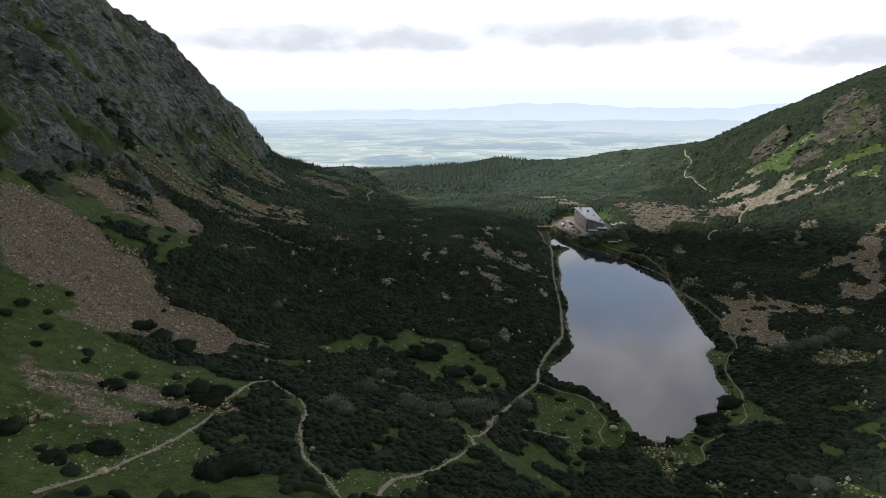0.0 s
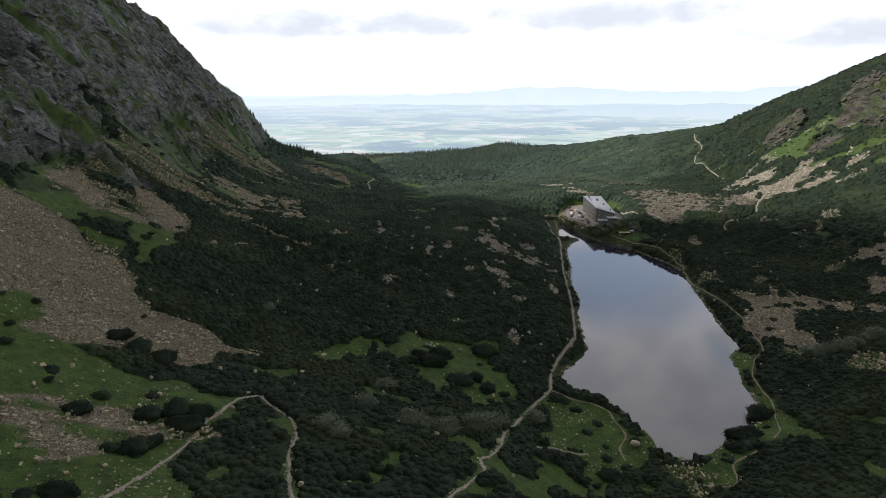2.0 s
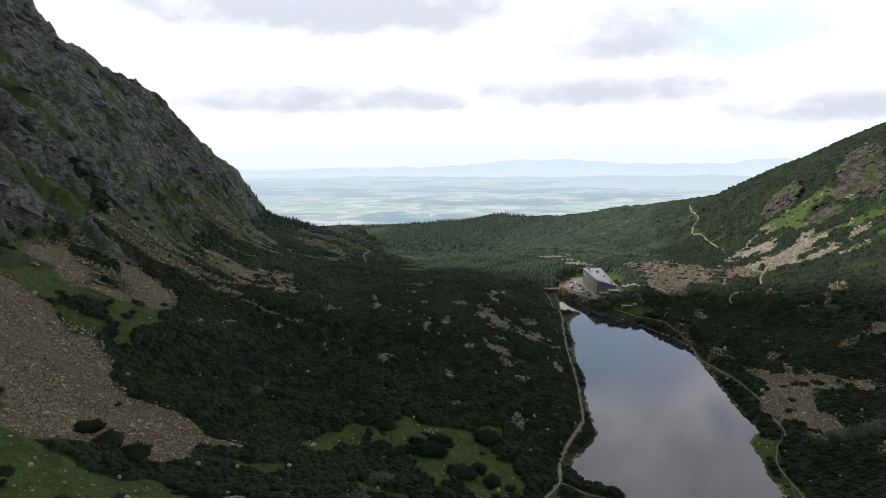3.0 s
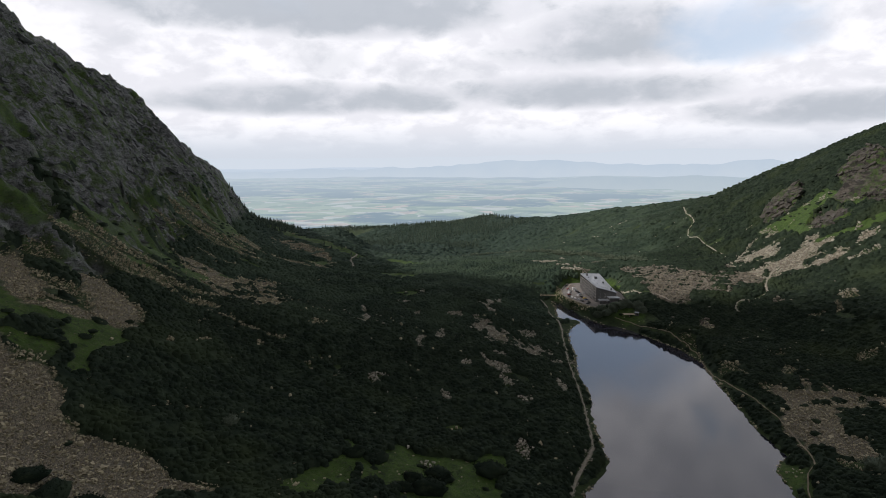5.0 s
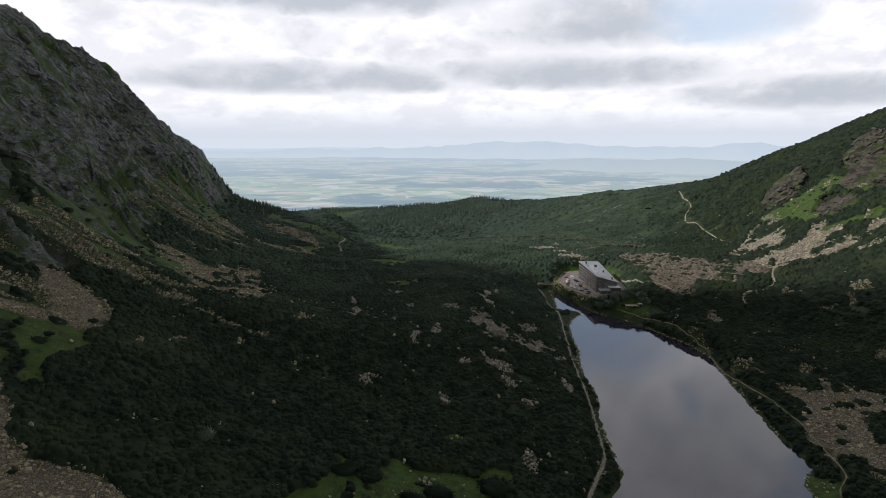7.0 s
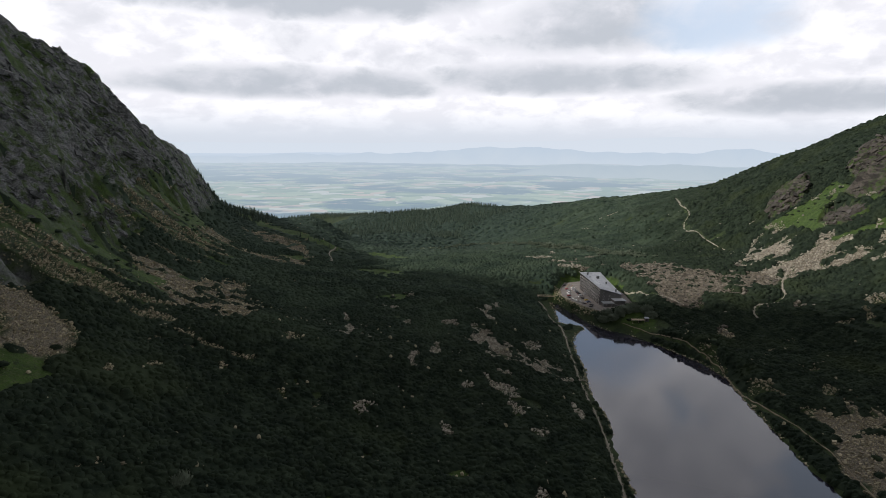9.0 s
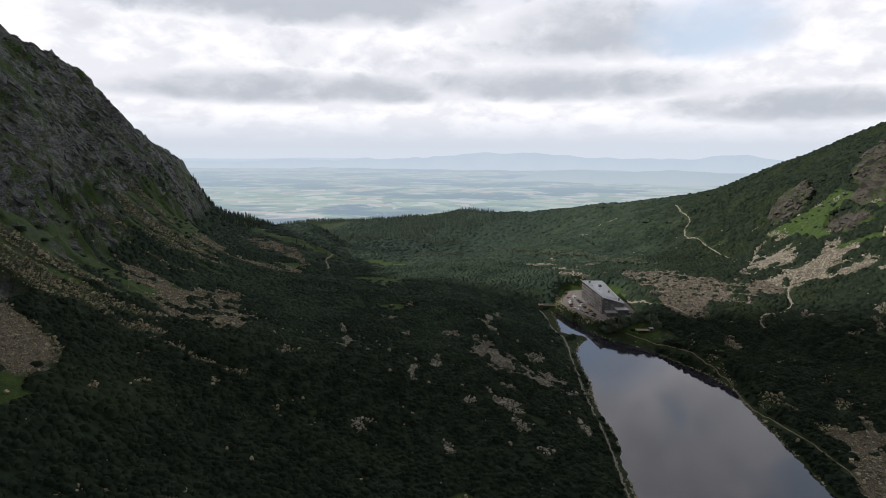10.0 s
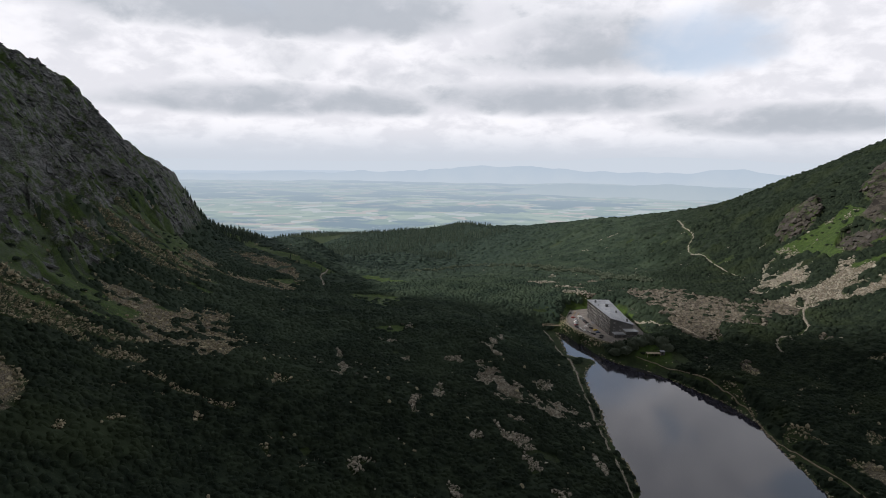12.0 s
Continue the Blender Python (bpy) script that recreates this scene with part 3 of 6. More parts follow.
# the sunny rubble slope, its turf and crags
SCREE_PATCHES.append([(436, 735), (466, 740), (476, 734), (497, 736), (521, 756), (518, 745), (503, 732), (519, 718), (526, 710), (516, 707), (498, 715), (486, 711), (494, 692), (511, 688), (532, 684), (527, 673), (509, 678), (498, 678), (487, 676), (477, 684), (457, 703), (429, 711), (406, 712), (419, 742)])
SCREE_PATCHES.append([(488, 664), (503, 659), (522, 653), (533, 643), (528, 637), (511, 646), (493, 654)])
SCREE_PATCHES.append([(456, 783), (535, 882), (545, 880), (550, 862), (533, 833), (485, 765), (470, 752), (463, 770), (431, 764), (427, 777)])
GRASS_PATCHES.append([(555, 897), (567, 878), (592, 870), (609, 866), (623, 870), (605, 825), (597, 819), (580, 816), (568, 817), (539, 781), (521, 763), (552, 835), (552, 872)])
GRASS_PATCHES.append([(510, 739), (524, 726), (539, 710), (549, 707), (562, 699), (576, 688), (560, 667), (544, 683), (533, 690), (525, 709), (516, 724), (507, 730)])
GRASS_PATCHES.append([(518, 656), (529, 656), (545, 647), (526, 622), (532, 644), (523, 647)])
GRASS_PATCHES.append([(606, 809), (616, 803), (576, 743), (569, 748)])
CRAGS_PATCHES.append([(644, 853), (682, 888), (706, 888), (678, 836), (683, 821), (643, 771), (653, 809), (657, 837)])
CRAGS_PATCHES.append([(596, 934), (624, 953), (631, 936), (603, 890), (579, 885), (567, 897), (582, 923)])
CRAGS_PATCHES.append([(545, 790), (571, 811), (569, 782), (551, 738), (539, 735), (531, 751)])
CRAGS_PATCHES.append([(593, 811), (604, 820), (617, 815), (646, 870), (653, 850), (641, 813), (647, 801), (638, 765), (595, 712), (571, 699), (580, 732), (577, 746), (620, 809), (613, 814), (569, 759)])
# the lit brow of the left spur, and the turf round the deck by the shore
GRASS_PATCHES += [[(-170, 1330), (-109, 1306), (-50, 1148), (-18, 1115), (10, 1094), (-21, 1072), (-68, 1139), (-120, 1254)], [(256, 652), (276, 648), (284, 672), (268, 682), (256, 674)]]


def hermite(knots, values, at):
    """Monotone cubic through values (along axis 0) at the knots, evaluated at the places at."""
    k, v = np.asarray(knots, float), np.asarray(values, float)
    h = np.diff(k).reshape(-1, *([1] * (v.ndim - 1)))
    d = np.diff(v, axis=0) / h
    m = np.zeros_like(v)
    m[0], m[-1] = d[0], d[-1]
    same = d[:-1] * d[1:] > 0
    w1, w2 = 2 * h[1:] + h[:-1], h[1:] + 2 * h[:-1]
    safe = np.where(same, d[:-1], 1), np.where(same, d[1:], 1)
    m[1:-1] = np.where(same, (w1 + w2) / (w1 / safe[0] + w2 / safe[1]), 0)
    i = np.clip(np.searchsorted(k, at) - 1, 0, len(k) - 2)
    shape = (-1, *([1] * (v.ndim - 1)))
    step = (k[i + 1] - k[i]).reshape(shape)
    t = np.clip((np.asarray(at, float) - k[i]).reshape(shape) / step, 0, 1)
    return ((1 + 2 * t) * (1 - t) ** 2 * v[i] + t * (1 - t) ** 2 * step * m[i]
            + t * t * (3 - 2 * t) * v[i + 1] + t * t * (t - 1) * step * m[i + 1])


def relief_grid(xs, ys):
    """Heights of the bare relief on the grid ys x xs."""
    lines = np.array([heights for _, heights in RELIEF], float).T
    rows = hermite(STATIONS, lines, np.clip(ys, STATIONS[0], STATIONS[-1]))
    return hermite([x for x, _ in RELIEF], rows.T, np.clip(xs, RELIEF[0][0], RELIEF[-1][0])).T


def lattice(ix, iy, seed):
    n = (ix * 374761393 + iy * 668265263 + seed * 974634777) & 0x7FFFFFFF
    n = ((n ^ (n >> 13)) * 1274126177) & 0x7FFFFFFF
    return ((n ^ (n >> 16)) & 0xFFFF) / 32767.5 - 1


def value_noise(x, y, size, seed):
    """Smooth noise from -1 to 1 with features of the given size in metres."""
    u, v = np.asarray(x, float) / size, np.asarray(y, float) / size
    iu, iv = np.floor(u).astype(np.int64), np.floor(v).astype(np.int64)
    fu, fv = u - iu, v - iv
    fu, fv = fu * fu * fu * (fu * (fu * 6 - 15) + 10), fv * fv * fv * (fv * (fv * 6 - 15) + 10)
    a, b = lattice(iu, iv, seed), lattice(iu + 1, iv, seed)
    c, d = lattice(iu, iv + 1, seed), lattice(iu + 1, iv + 1, seed)
    return (a * (1 - fu) + b * fu) * (1 - fv) + (c * (1 - fu) + d * fu) * fv


def domes(x, y, size, seed):
    """Rounded tops about size apart, 1 at the middle of each and 0 in the creases between them."""
    u, v = np.asarray(x, float) / size, np.asarray(y, float) / size
    iu, iv = np.floor(u).astype(np.int64), np.floor(v).astype(np.int64)
    best = np.full(np.shape(u), 9.0)
    for a in (-1, 0, 1):
        for b in (-1, 0, 1):
            cu, cv = iu + a + 0.5 + 0.42 * lattice(iu + a, iv + b, seed), iv + b + 0.5 + 0.42 * lattice(iu + a, iv + b, seed + 5)
            grow = 1.0 + 0.3 * lattice(iu + a, iv + b, seed + 9)
            best = np.minimum(best, np.hypot(u - cu, v - cv) / grow)
    return np.sqrt(np.clip(1 - (best / 0.85) ** 2, 0, 1))


def fractal(x, y, size, seed, octaves=4, gain=0.5):
    total, amount = 0, 1.0
    for o in range(octaves):
        total = total + amount * value_noise(x, y, size / 2 ** o, seed + 17 * o)
        amount *= gain
    return total


# ---- the ground sheet ----
def spaced(lo, core_lo, core_hi, hi, step, growth):
    """Grid lines, even in the core and widening outwards."""
    out = list(np.arange(core_lo, core_hi + 0.01, step))
    for end, sign in ((lo, -1), (hi, 1)):
        s, v = step, out[0] if sign < 0 else out[-1]
        extra = []
        while (v > end) if sign < 0 else (v < end):
            s *= growth
            v += sign * s
            extra.append(v)
        out = extra[::-1] + out if sign < 0 else out + extra
    return np.array(out)


GX = spaced(-3200, -330, 640, 3400, 2.9, 1.09)
GY = spaced(-900, 190, 1180, 3500, 2.9, 1.035)
MX, MY = np.meshgrid(GX, GY)


def inside(poly, x, y):
    """Which of the places lie in the polygon."""
    p = np.asarray(poly, float)
    hit = np.zeros(np.shape(x), bool)
    lo, hi = p.min(0), p.max(0)
    near = (x >= lo[0]) & (x <= hi[0]) & (y >= lo[1]) & (y <= hi[1])
    if not near.any():
        return hit
    px, py, res = x[near], y[near], np.zeros(near.sum(), bool)
    for (ax, ay), (bx, by) in zip(p, np.roll(p, -1, 0)):
        if ay != by:
            res ^= ((ay > py) != (by > py)) & (px < (bx - ax) * (py - ay) / (by - ay) + ax)
    hit[near] = res
    return hit


def line_distance(line, x, y, reach=60.0):
    """Distance to a polyline, up to reach."""
    p = np.asarray(line, float)
    best = np.full(np.shape(x), reach)
    near = (x > p[:, 0].min() - reach) & (x < p[:, 0].max() + reach) & (y > p[:, 1].min() - reach) & (y < p[:, 1].max() + reach)
    px, py, b = x[near], y[near], best[near]
    for (ax, ay), (bx, by) in zip(p[:-1], p[1:]):
        dx, dy = bx - ax, by - ay
        t = np.clip(((px - ax) * dx + (py - ay) * dy) / (dx * dx + dy * dy + 1e-9), 0, 1)
        b = np.minimum(b, np.hypot(px - ax - t * dx, py - ay - t * dy))
    best[near] = b
    return best


SHORE = EAST_SHORE + WEST_SHORE
TERRACE = [(258, 816), (240, 783), (233, 760), (235, 740), (241, 712), (248, 698), (256, 701), (287, 709), (299, 760), (300, 810), (284, 822)]
TERRACE_HEIGHT = 8.5
PATHS = (WEST_PATH, UPPER_PATH, ZIGZAG_PATH, SPIT_PATH, EAST_PATH, OUTLET_PATH, SADDLE_PATH, BEND_PATH, LODGE_PATH, LOW_PATH, FAR_PATH)


def smooth(v, lo, hi):
    t = np.clip((v - lo) / (hi - lo), 0, 1)
    return t * t * (3 - 2 * t)


def area(poly):
    q = np.asarray(poly, float)
    return 0.5 * abs(np.dot(q[:, 0], np.roll(q[:, 1], 1)) - np.dot(q[:, 1], np.roll(q[:, 0], 1)))


def cover_at(x, y):
    """Scree, grass and crag, each 0 or 1, at places; patch edges are frayed."""
    wx = x + 3.0 * value_noise(x, y, 11, 5) + 2.6 * value_noise(x, y, 5, 6) + 5.0 * smooth(y, 480, 620) * value_noise(x, y, 17, 15)
    wy = y + 4.0 * value_noise(x, y, 12, 7) + 3.0 * value_noise(x, y, 5, 8) + 9.0 * smooth(y, 480, 620) * value_noise(x, y, 15, 16)
    nx, ny = x + 1.6 * value_noise(x, y, 4, 17), y + 2.2 * value_noise(x, y, 4.5, 18)
    layers = []
    for patches in (SCREE_PATCHES, GRASS_PATCHES, CRAGS_PATCHES):
        m = np.zeros(np.shape(x), bool)
        for poly in patches:
            if poly[0][0] > 420:
                m |= inside(poly, nx, ny) | inside(poly, nx + 3, ny - 3) | inside(poly, nx - 3, ny + 3)
            else:
                m |= inside(poly, wx, wy) if area(poly) > 900 else inside(poly, nx, ny)
        layers.append(m)
    # frayed stone patches
    layers[0] &= (fractal(x, y, 7, 231, 3) > np.where(y > 470, -0.35, -0.75)) | ((x < -30) & (y < 500)) | (x > 240)
    layers[0] &= (fractal(x, y, 13, 233, 3) > -0.55) | (x < 290)
    bald = layers[0] & (fractal(0.5 * x, y, 8, 239, 4, 0.6) < -0.35) & (x < -40) & (y < 292)
    layers[0] &= ~bald
    layers[1] |= bald
    layers[0] &= ~((x > 440) & (y > 560) & (fractal(0.3 * (0.9 * x + 0.45 * y), 0.9 * y - 0.45 * x, 17, 243, 3) < -0.6))
    layers[0] |= layers[1] & (x > 450) & (fractal(0.5 * (x + y), x - y, 24, 241, 4, 0.6) > 0.6)
    # below the cliff: rubble streaks, turf and pine clumps that run down the slope
    foot = smooth(-x, 45, 80) * smooth(-x, 190, 160) * smooth(y, 330, 400) * smooth(y, 1000, 900) * smooth(-x, 95 - 0.13 * (y - 480), 120 - 0.13 * (y - 480))
    run = fractal(0.30 * x + 0.12 * y, y - 0.25 * x, 26, 211, 4, 0.6)
    layers[0] = layers[0] | ((run > 0.27) & (foot * (0.75 + 0.5 * value_noise(x, y, 35, 215)) > 0.45) & ~layers[1])
    layers[1] = layers[1] | ((fractal(0.4 * x, y, 30, 221, 4, 0.6) > 0.42) & (foot > 0.5) & ~layers[0])
    return layers


Z = relief_grid(GX, GY)
slope_y, slope_x = np.gradient(Z, GY, GX)
steep = np.hypot(slope_x, slope_y)
scree, grass, crag = cover_at(MX, MY)
wall = smooth(steep + 0.25 * fractal(MX, MY, 60, 31, 4), 0.58, 0.9) * smooth(-MX, 128, 150) * smooth(Z, 55, 80) * (1 - scree * 0.9) * (1 - grass * 0.8)
wall = np.maximum(wall, crag * 1.0)
tilt_x, tilt_y = slope_x, slope_y
# turf on ledges, in streaks that lean with the strata
streak = fractal((MY + 0.8 * Z) * 0.9, 0.3 * (MY - Z) + 0.4 * MX, 44, 151, 4, 0.55)
ledge_turf = smooth(streak + 0.7 * value_noise(MX + 0.4 * Z, MY, 8, 155) + 0.3 * smooth(Z, 150, 80) * smooth(-MX, 120, 140), 0.55, 0.7) * (wall > 0.2)
# gentle lumps everywhere, ribs and gullies on the rock
Z = Z + 1.5 * fractal(MX, MY, 46, 3, 3) * (1 - wall)
lean, fall = MY + 0.95 * Z, 0.22 * (MY - Z) + 0.3 * MX
calm = 1 - 0.35 * smooth(MY, 960, 1080)
bend = 9 * value_noise(MX, MY, 70, 47) + 4 * value_noise(MX, MY, 24, 48)
rib = 1 - 2.4 * np.abs(fractal(lean + bend, fall * 1.1, 64, 41, 5, 0.55))
ledge = 1 - 2.2 * np.abs(fractal(lean * 0.8 + bend, fall * 2.2 + 0.7 * Z, 27, 57, 4, 0.6))
chop = fractal(lean * 1.2 + bend, 1.3 * MX - 0.6 * Z, 12, 77, 3, 0.65)
Z = Z + wall * calm * (9.0 * (rib - 0.1) + 4.5 * (ledge - 0.1) + 3.0 * chop + 2.0)
# a gully cuts the near buttress off from the main face
GULLY = [(-253, 566), (-236, 543), (-215, 517), (-206, 521), (-194, 514), (-178, 502)]
cut = line_distance(GULLY, MX, MY, 60)
Z = Z + wall * (5.0 * np.exp(-((cut - 20) / 9) ** 2) - 13.0 * np.exp(-(cut / 8) ** 2))
far = smooth(MY, 1150, 1500)
Z = Z + far * 3 * fractal(MX, MY, 160, 13, 4)
# lake basin and banks
water = inside(SHORE, MX, MY)
bank_d = line_distance(SHORE + SHORE[:1], MX, MY, 70)
inlet = (MY > 655) & (MX < 226)
lift = 0.5 + np.where(inlet, 0.07, 0.25) * bank_d + 0.4 * value_noise(MX, MY, 6, 91)
t = np.where(inlet, smooth(bank_d, 7, 40), smooth(bank_d, 1.5, 16))
Z = np.where(water, -0.35 - 0.09 * bank_d, np.where(bank_d < 69, np.maximum(lift * (1 - t) + Z * t, 0.35 + 0.04 * bank_d), Z))
# the lodge stands on a levelled terrace
on = inside(TERRACE, MX, MY)
off = line_distance(TERRACE + TERRACE[:1], MX, MY, 30)
Z = np.where(on, TERRACE_HEIGHT, np.where(off < 29, TERRACE_HEIGHT + (Z - TERRACE_HEIGHT) * smooth(off, 1.5, 16) ** 0.6, Z))
Z = np.where(water, np.minimum(Z, -0.3), Z)
grass = grass | ((off < 7) & ~on & ~water & (MY > 770))


def height_at(x, y):
    """Height of the ground sheet at places."""
    x, y = np.asarray(x, float), np.asarray(y, float)
    i = np.clip(np.searchsorted(GX, x) - 1, 0, len(GX) - 2)
    j = np.clip(np.searchsorted(GY, y) - 1, 0, len(GY) - 2)
    f, g = (x - GX[i]) / (GX[i + 1] - GX[i]), (y - GY[j]) / (GY[j + 1] - GY[j])
    return (Z[j, i] * (1 - f) + Z[j, i + 1] * f) * (1 - g) + (Z[j + 1, i] * (1 - f) + Z[j + 1, i + 1] * f) * g


def field_at(field, x, y):
    """Nearest value of a layer of the ground sheet."""
    i = np.clip(np.rint(np.interp(x, GX, np.arange(len(GX)))).astype(int), 0, len(GX) - 1)
    j = np.clip(np.rint(np.interp(y, GY, np.arange(len(GY)))).astype(int), 0, len(GY) - 1)
    return field[j, i]


def mesh_from(name, verts, faces, mat, smooth_shade=False):
    """A mesh from arrays of places and of triangles or quads."""
    me = bpy.data.meshes.new(name)
    verts, faces = np.asarray(verts, np.float32), np.asarray(faces, np.int32)
    me.vertices.add(len(verts))
    me.vertices.foreach_set("co", verts.ravel())
    k = faces.shape[1]
    me.loops.add(faces.size)
    me.loops.foreach_set("vertex_index", faces.ravel())
    me.polygons.add(len(faces))
    me.polygons.foreach_set("loop_start", np.arange(0, faces.size, k, dtype=np.int32))
    me.polygons.foreach_set("use_smooth", np.full(len(faces), smooth_shade))
    me.update(calc_edges=True)
    if mat:
        me.materials.append(mat)
    return me


ny, nx = Z.shape
corner = (np.arange(ny - 1)[:, None] * nx + np.arange(nx - 1)[None]).ravel()
me = mesh_from("ground", np.stack([MX, MY, Z], -1).reshape(-1, 3), np.stack([corner, corner + 1, corner + nx + 1, corner + nx], -1), GROUND, True)
layer = me.color_attributes.new("cover", "FLOAT_COLOR", "POINT")
rgba = np.zeros((ny, nx, 4), np.float32)
broad = np.zeros(MX.shape, bool)
for poly in SCREE_PATCHES:
    if area(poly) > 900:
        broad |= inside(poly, MX + 3 * value_noise(MX, MY, 11, 5), MY + 4 * value_noise(MX, MY, 12, 7))
scree = scree & broad
rgba[..., 0], rgba[..., 1], rgba[..., 2], rgba[..., 3] = scree, np.maximum(np.maximum(grass, ledge_turf), smooth(MY, 390, 330) * (wall < 0.2)), np.clip(wall, 0, 1) * (1 - 0.9 * ledge_turf), 1
layer.data.foreach_set("color", rgba.ravel())
ground = tagged(new("ground", me), "mountain valley floor and slopes of heath, turf, scree and rock", "ground", kind="structure")

# ---- lake ----
lake_x = np.arange(100, 300, 4.0)
lake_y = np.arange(280, 780, 4.0)
lx, ly = np.meshgrid(lake_x, lake_y)
n = len(lake_x)
corner = (np.arange(len(lake_y) - 1)[:, None] * n + np.arange(n - 1)[None]).ravel()
quads = np.stack([corner, corner + 1, corner + n + 1, corner + n], -1)
mid_x, mid_y = lx.ravel()[quads].mean(1), ly.ravel()[quads].mean(1)
keep = inside(SHORE, mid_x, mid_y) | (line_distance(SHORE + SHORE[:1], mid_x, mid_y, 20) < 7)
used = np.unique(quads[keep])
renum = np.zeros(lx.size, int)
renum[used] = np.arange(len(used))
me = mesh_from("lake", np.stack([lx.ravel(), ly.ravel(), np.zeros(lx.size)], -1)[used], renum[quads[keep]], WATER, True)
lake = tagged(new("lake", me), "still dark mountain lake that mirrors the cloudy sky", "water", kind="structure")

# ---- the distant plain and hills, a backdrop far beyond the valley ----
EYE = Vector((9, 125, 160))


def backdrop_point(az, el, dist):
    a, e = radians(az), radians(el)
    return (EYE.x + dist * math.sin(a) * math.cos(e), EYE.y + dist * math.cos(a) * math.cos(e), EYE.z + dist * math.sin(e))


def plain_material():
    """Hazy farmland seen from a mountain: fields, woods and villages, paler with distance."""
    m = bpy.data.materials.new("hazy_plain")
    m.use_nodes = True
    t = m.node_tree
    t.nodes.clear()
    uv = t.nodes.new("ShaderNodeUVMap")
    uv.uv_map = "plain_km"
    p = uv.outputs[0]
    warp = t.nodes.new("ShaderNodeVectorMath")
    warp.operation = "ADD"
    shift = t.nodes.new("ShaderNodeTexNoise")
    shift.inputs["Scale"].default_value = 0.5
    t.links.new(p, shift.inputs["Vector"])
    t.links.new(p, warp.inputs[0])
    t.links.new(shift.outputs["Color"], warp.inputs[1])
    squash = t.nodes.new("ShaderNodeMapping")
    squash.inputs["Scale"].default_value = (1.15, 1.25, 1)
    squash.inputs["Rotation"].default_value = (0, 0, radians(14))
    t.links.new(warp.outputs[0], squash.inputs[0])
    field = voronoi(t, squash.outputs[0], 2.4, "F1", 1)
    sep = t.nodes.new("ShaderNodeSeparateColor")
    t.links.new(field, sep.inputs[0])
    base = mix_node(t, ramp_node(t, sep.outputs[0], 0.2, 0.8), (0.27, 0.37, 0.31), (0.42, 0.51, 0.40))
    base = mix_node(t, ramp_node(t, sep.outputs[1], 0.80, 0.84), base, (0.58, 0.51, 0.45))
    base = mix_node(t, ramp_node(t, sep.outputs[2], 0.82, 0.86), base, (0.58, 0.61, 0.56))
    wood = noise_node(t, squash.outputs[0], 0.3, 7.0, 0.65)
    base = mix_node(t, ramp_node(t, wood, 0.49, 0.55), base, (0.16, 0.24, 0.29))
    town = math_node(t, "MULTIPLY", ramp_node(t, noise_node(t, p, 0.33, 3.0), 0.56, 0.62), ramp_node(t, voronoi(t, p, 7.0), 0.22, 0.12))
    base = mix_node(t, math_node(t, "MULTIPLY", town, 0.8), base, (0.85, 0.85, 0.86))
    split = t.nodes.new("ShaderNodeSeparateXYZ")
    t.links.new(p, split.inputs[0])
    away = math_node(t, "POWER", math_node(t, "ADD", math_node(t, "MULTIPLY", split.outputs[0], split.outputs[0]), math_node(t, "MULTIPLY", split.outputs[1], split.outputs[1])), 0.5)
    # distance haze is painted into the colour, thicker farther out
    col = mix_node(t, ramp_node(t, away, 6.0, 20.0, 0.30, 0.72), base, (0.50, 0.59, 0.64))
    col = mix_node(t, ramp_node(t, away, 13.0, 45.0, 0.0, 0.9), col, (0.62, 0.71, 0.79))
    # the glow stands in for daylight on the backdrop
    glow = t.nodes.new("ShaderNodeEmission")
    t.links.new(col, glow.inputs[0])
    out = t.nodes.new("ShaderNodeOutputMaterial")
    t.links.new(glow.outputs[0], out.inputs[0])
    return m


def hill_material(name, low, high):
    m = bpy.data.materials.new(name)
    m.use_nodes = True
    t = m.node_tree
    t.nodes.clear()
    p = t.nodes.new("ShaderNodeTexCoord").outputs["Object"]
    rise = t.nodes.new("ShaderNodeUVMap")
    rise.uv_map = "rise"
    split = t.nodes.new("ShaderNodeSeparateXYZ")
    t.links.new(rise.outputs[0], split.inputs[0])
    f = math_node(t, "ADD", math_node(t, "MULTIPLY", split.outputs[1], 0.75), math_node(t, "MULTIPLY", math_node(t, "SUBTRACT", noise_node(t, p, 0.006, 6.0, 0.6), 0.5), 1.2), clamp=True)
    # haze is painted in, paler towards the foot, and the glow replaces daylight
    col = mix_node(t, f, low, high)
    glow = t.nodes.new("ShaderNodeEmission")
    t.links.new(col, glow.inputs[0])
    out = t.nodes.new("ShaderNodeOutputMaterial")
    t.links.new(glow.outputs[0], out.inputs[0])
    return m


azs, els = np.arange(-75, 90.1, 1.5), np.concatenate([np.arange(-12, -2, 0.5), np.arange(-2, -0.4, 0.1), [-0.45]])
verts, uvs = [], []
for e in els:
    for a in azs:
        verts.append(backdrop_point(a, e, 4000 + 850 * smooth(e, -9, -0.5)))
        d = min(0.96 / math.tan(radians(-e)), 90)
        uvs.append((d * math.sin(radians(a)), d * math.cos(radians(a))))
n = len(azs)
corner = (np.arange(len(els) - 1)[:, None] * n + np.arange(n - 1)[None]).ravel()
quads = np.stack([corner, corner + 1, corner + n + 1, corner + n], -1)
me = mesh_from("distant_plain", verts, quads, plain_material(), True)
uv = me.uv_layers.new(name="plain_km")
uv.data.foreach_set("uv", np.array(uvs, np.float32)[quads.ravel()].ravel())
tagged(new("distant_plain", me), "hazy green farmland with fields, woods and villages far below", "backdrop", kind="structure")

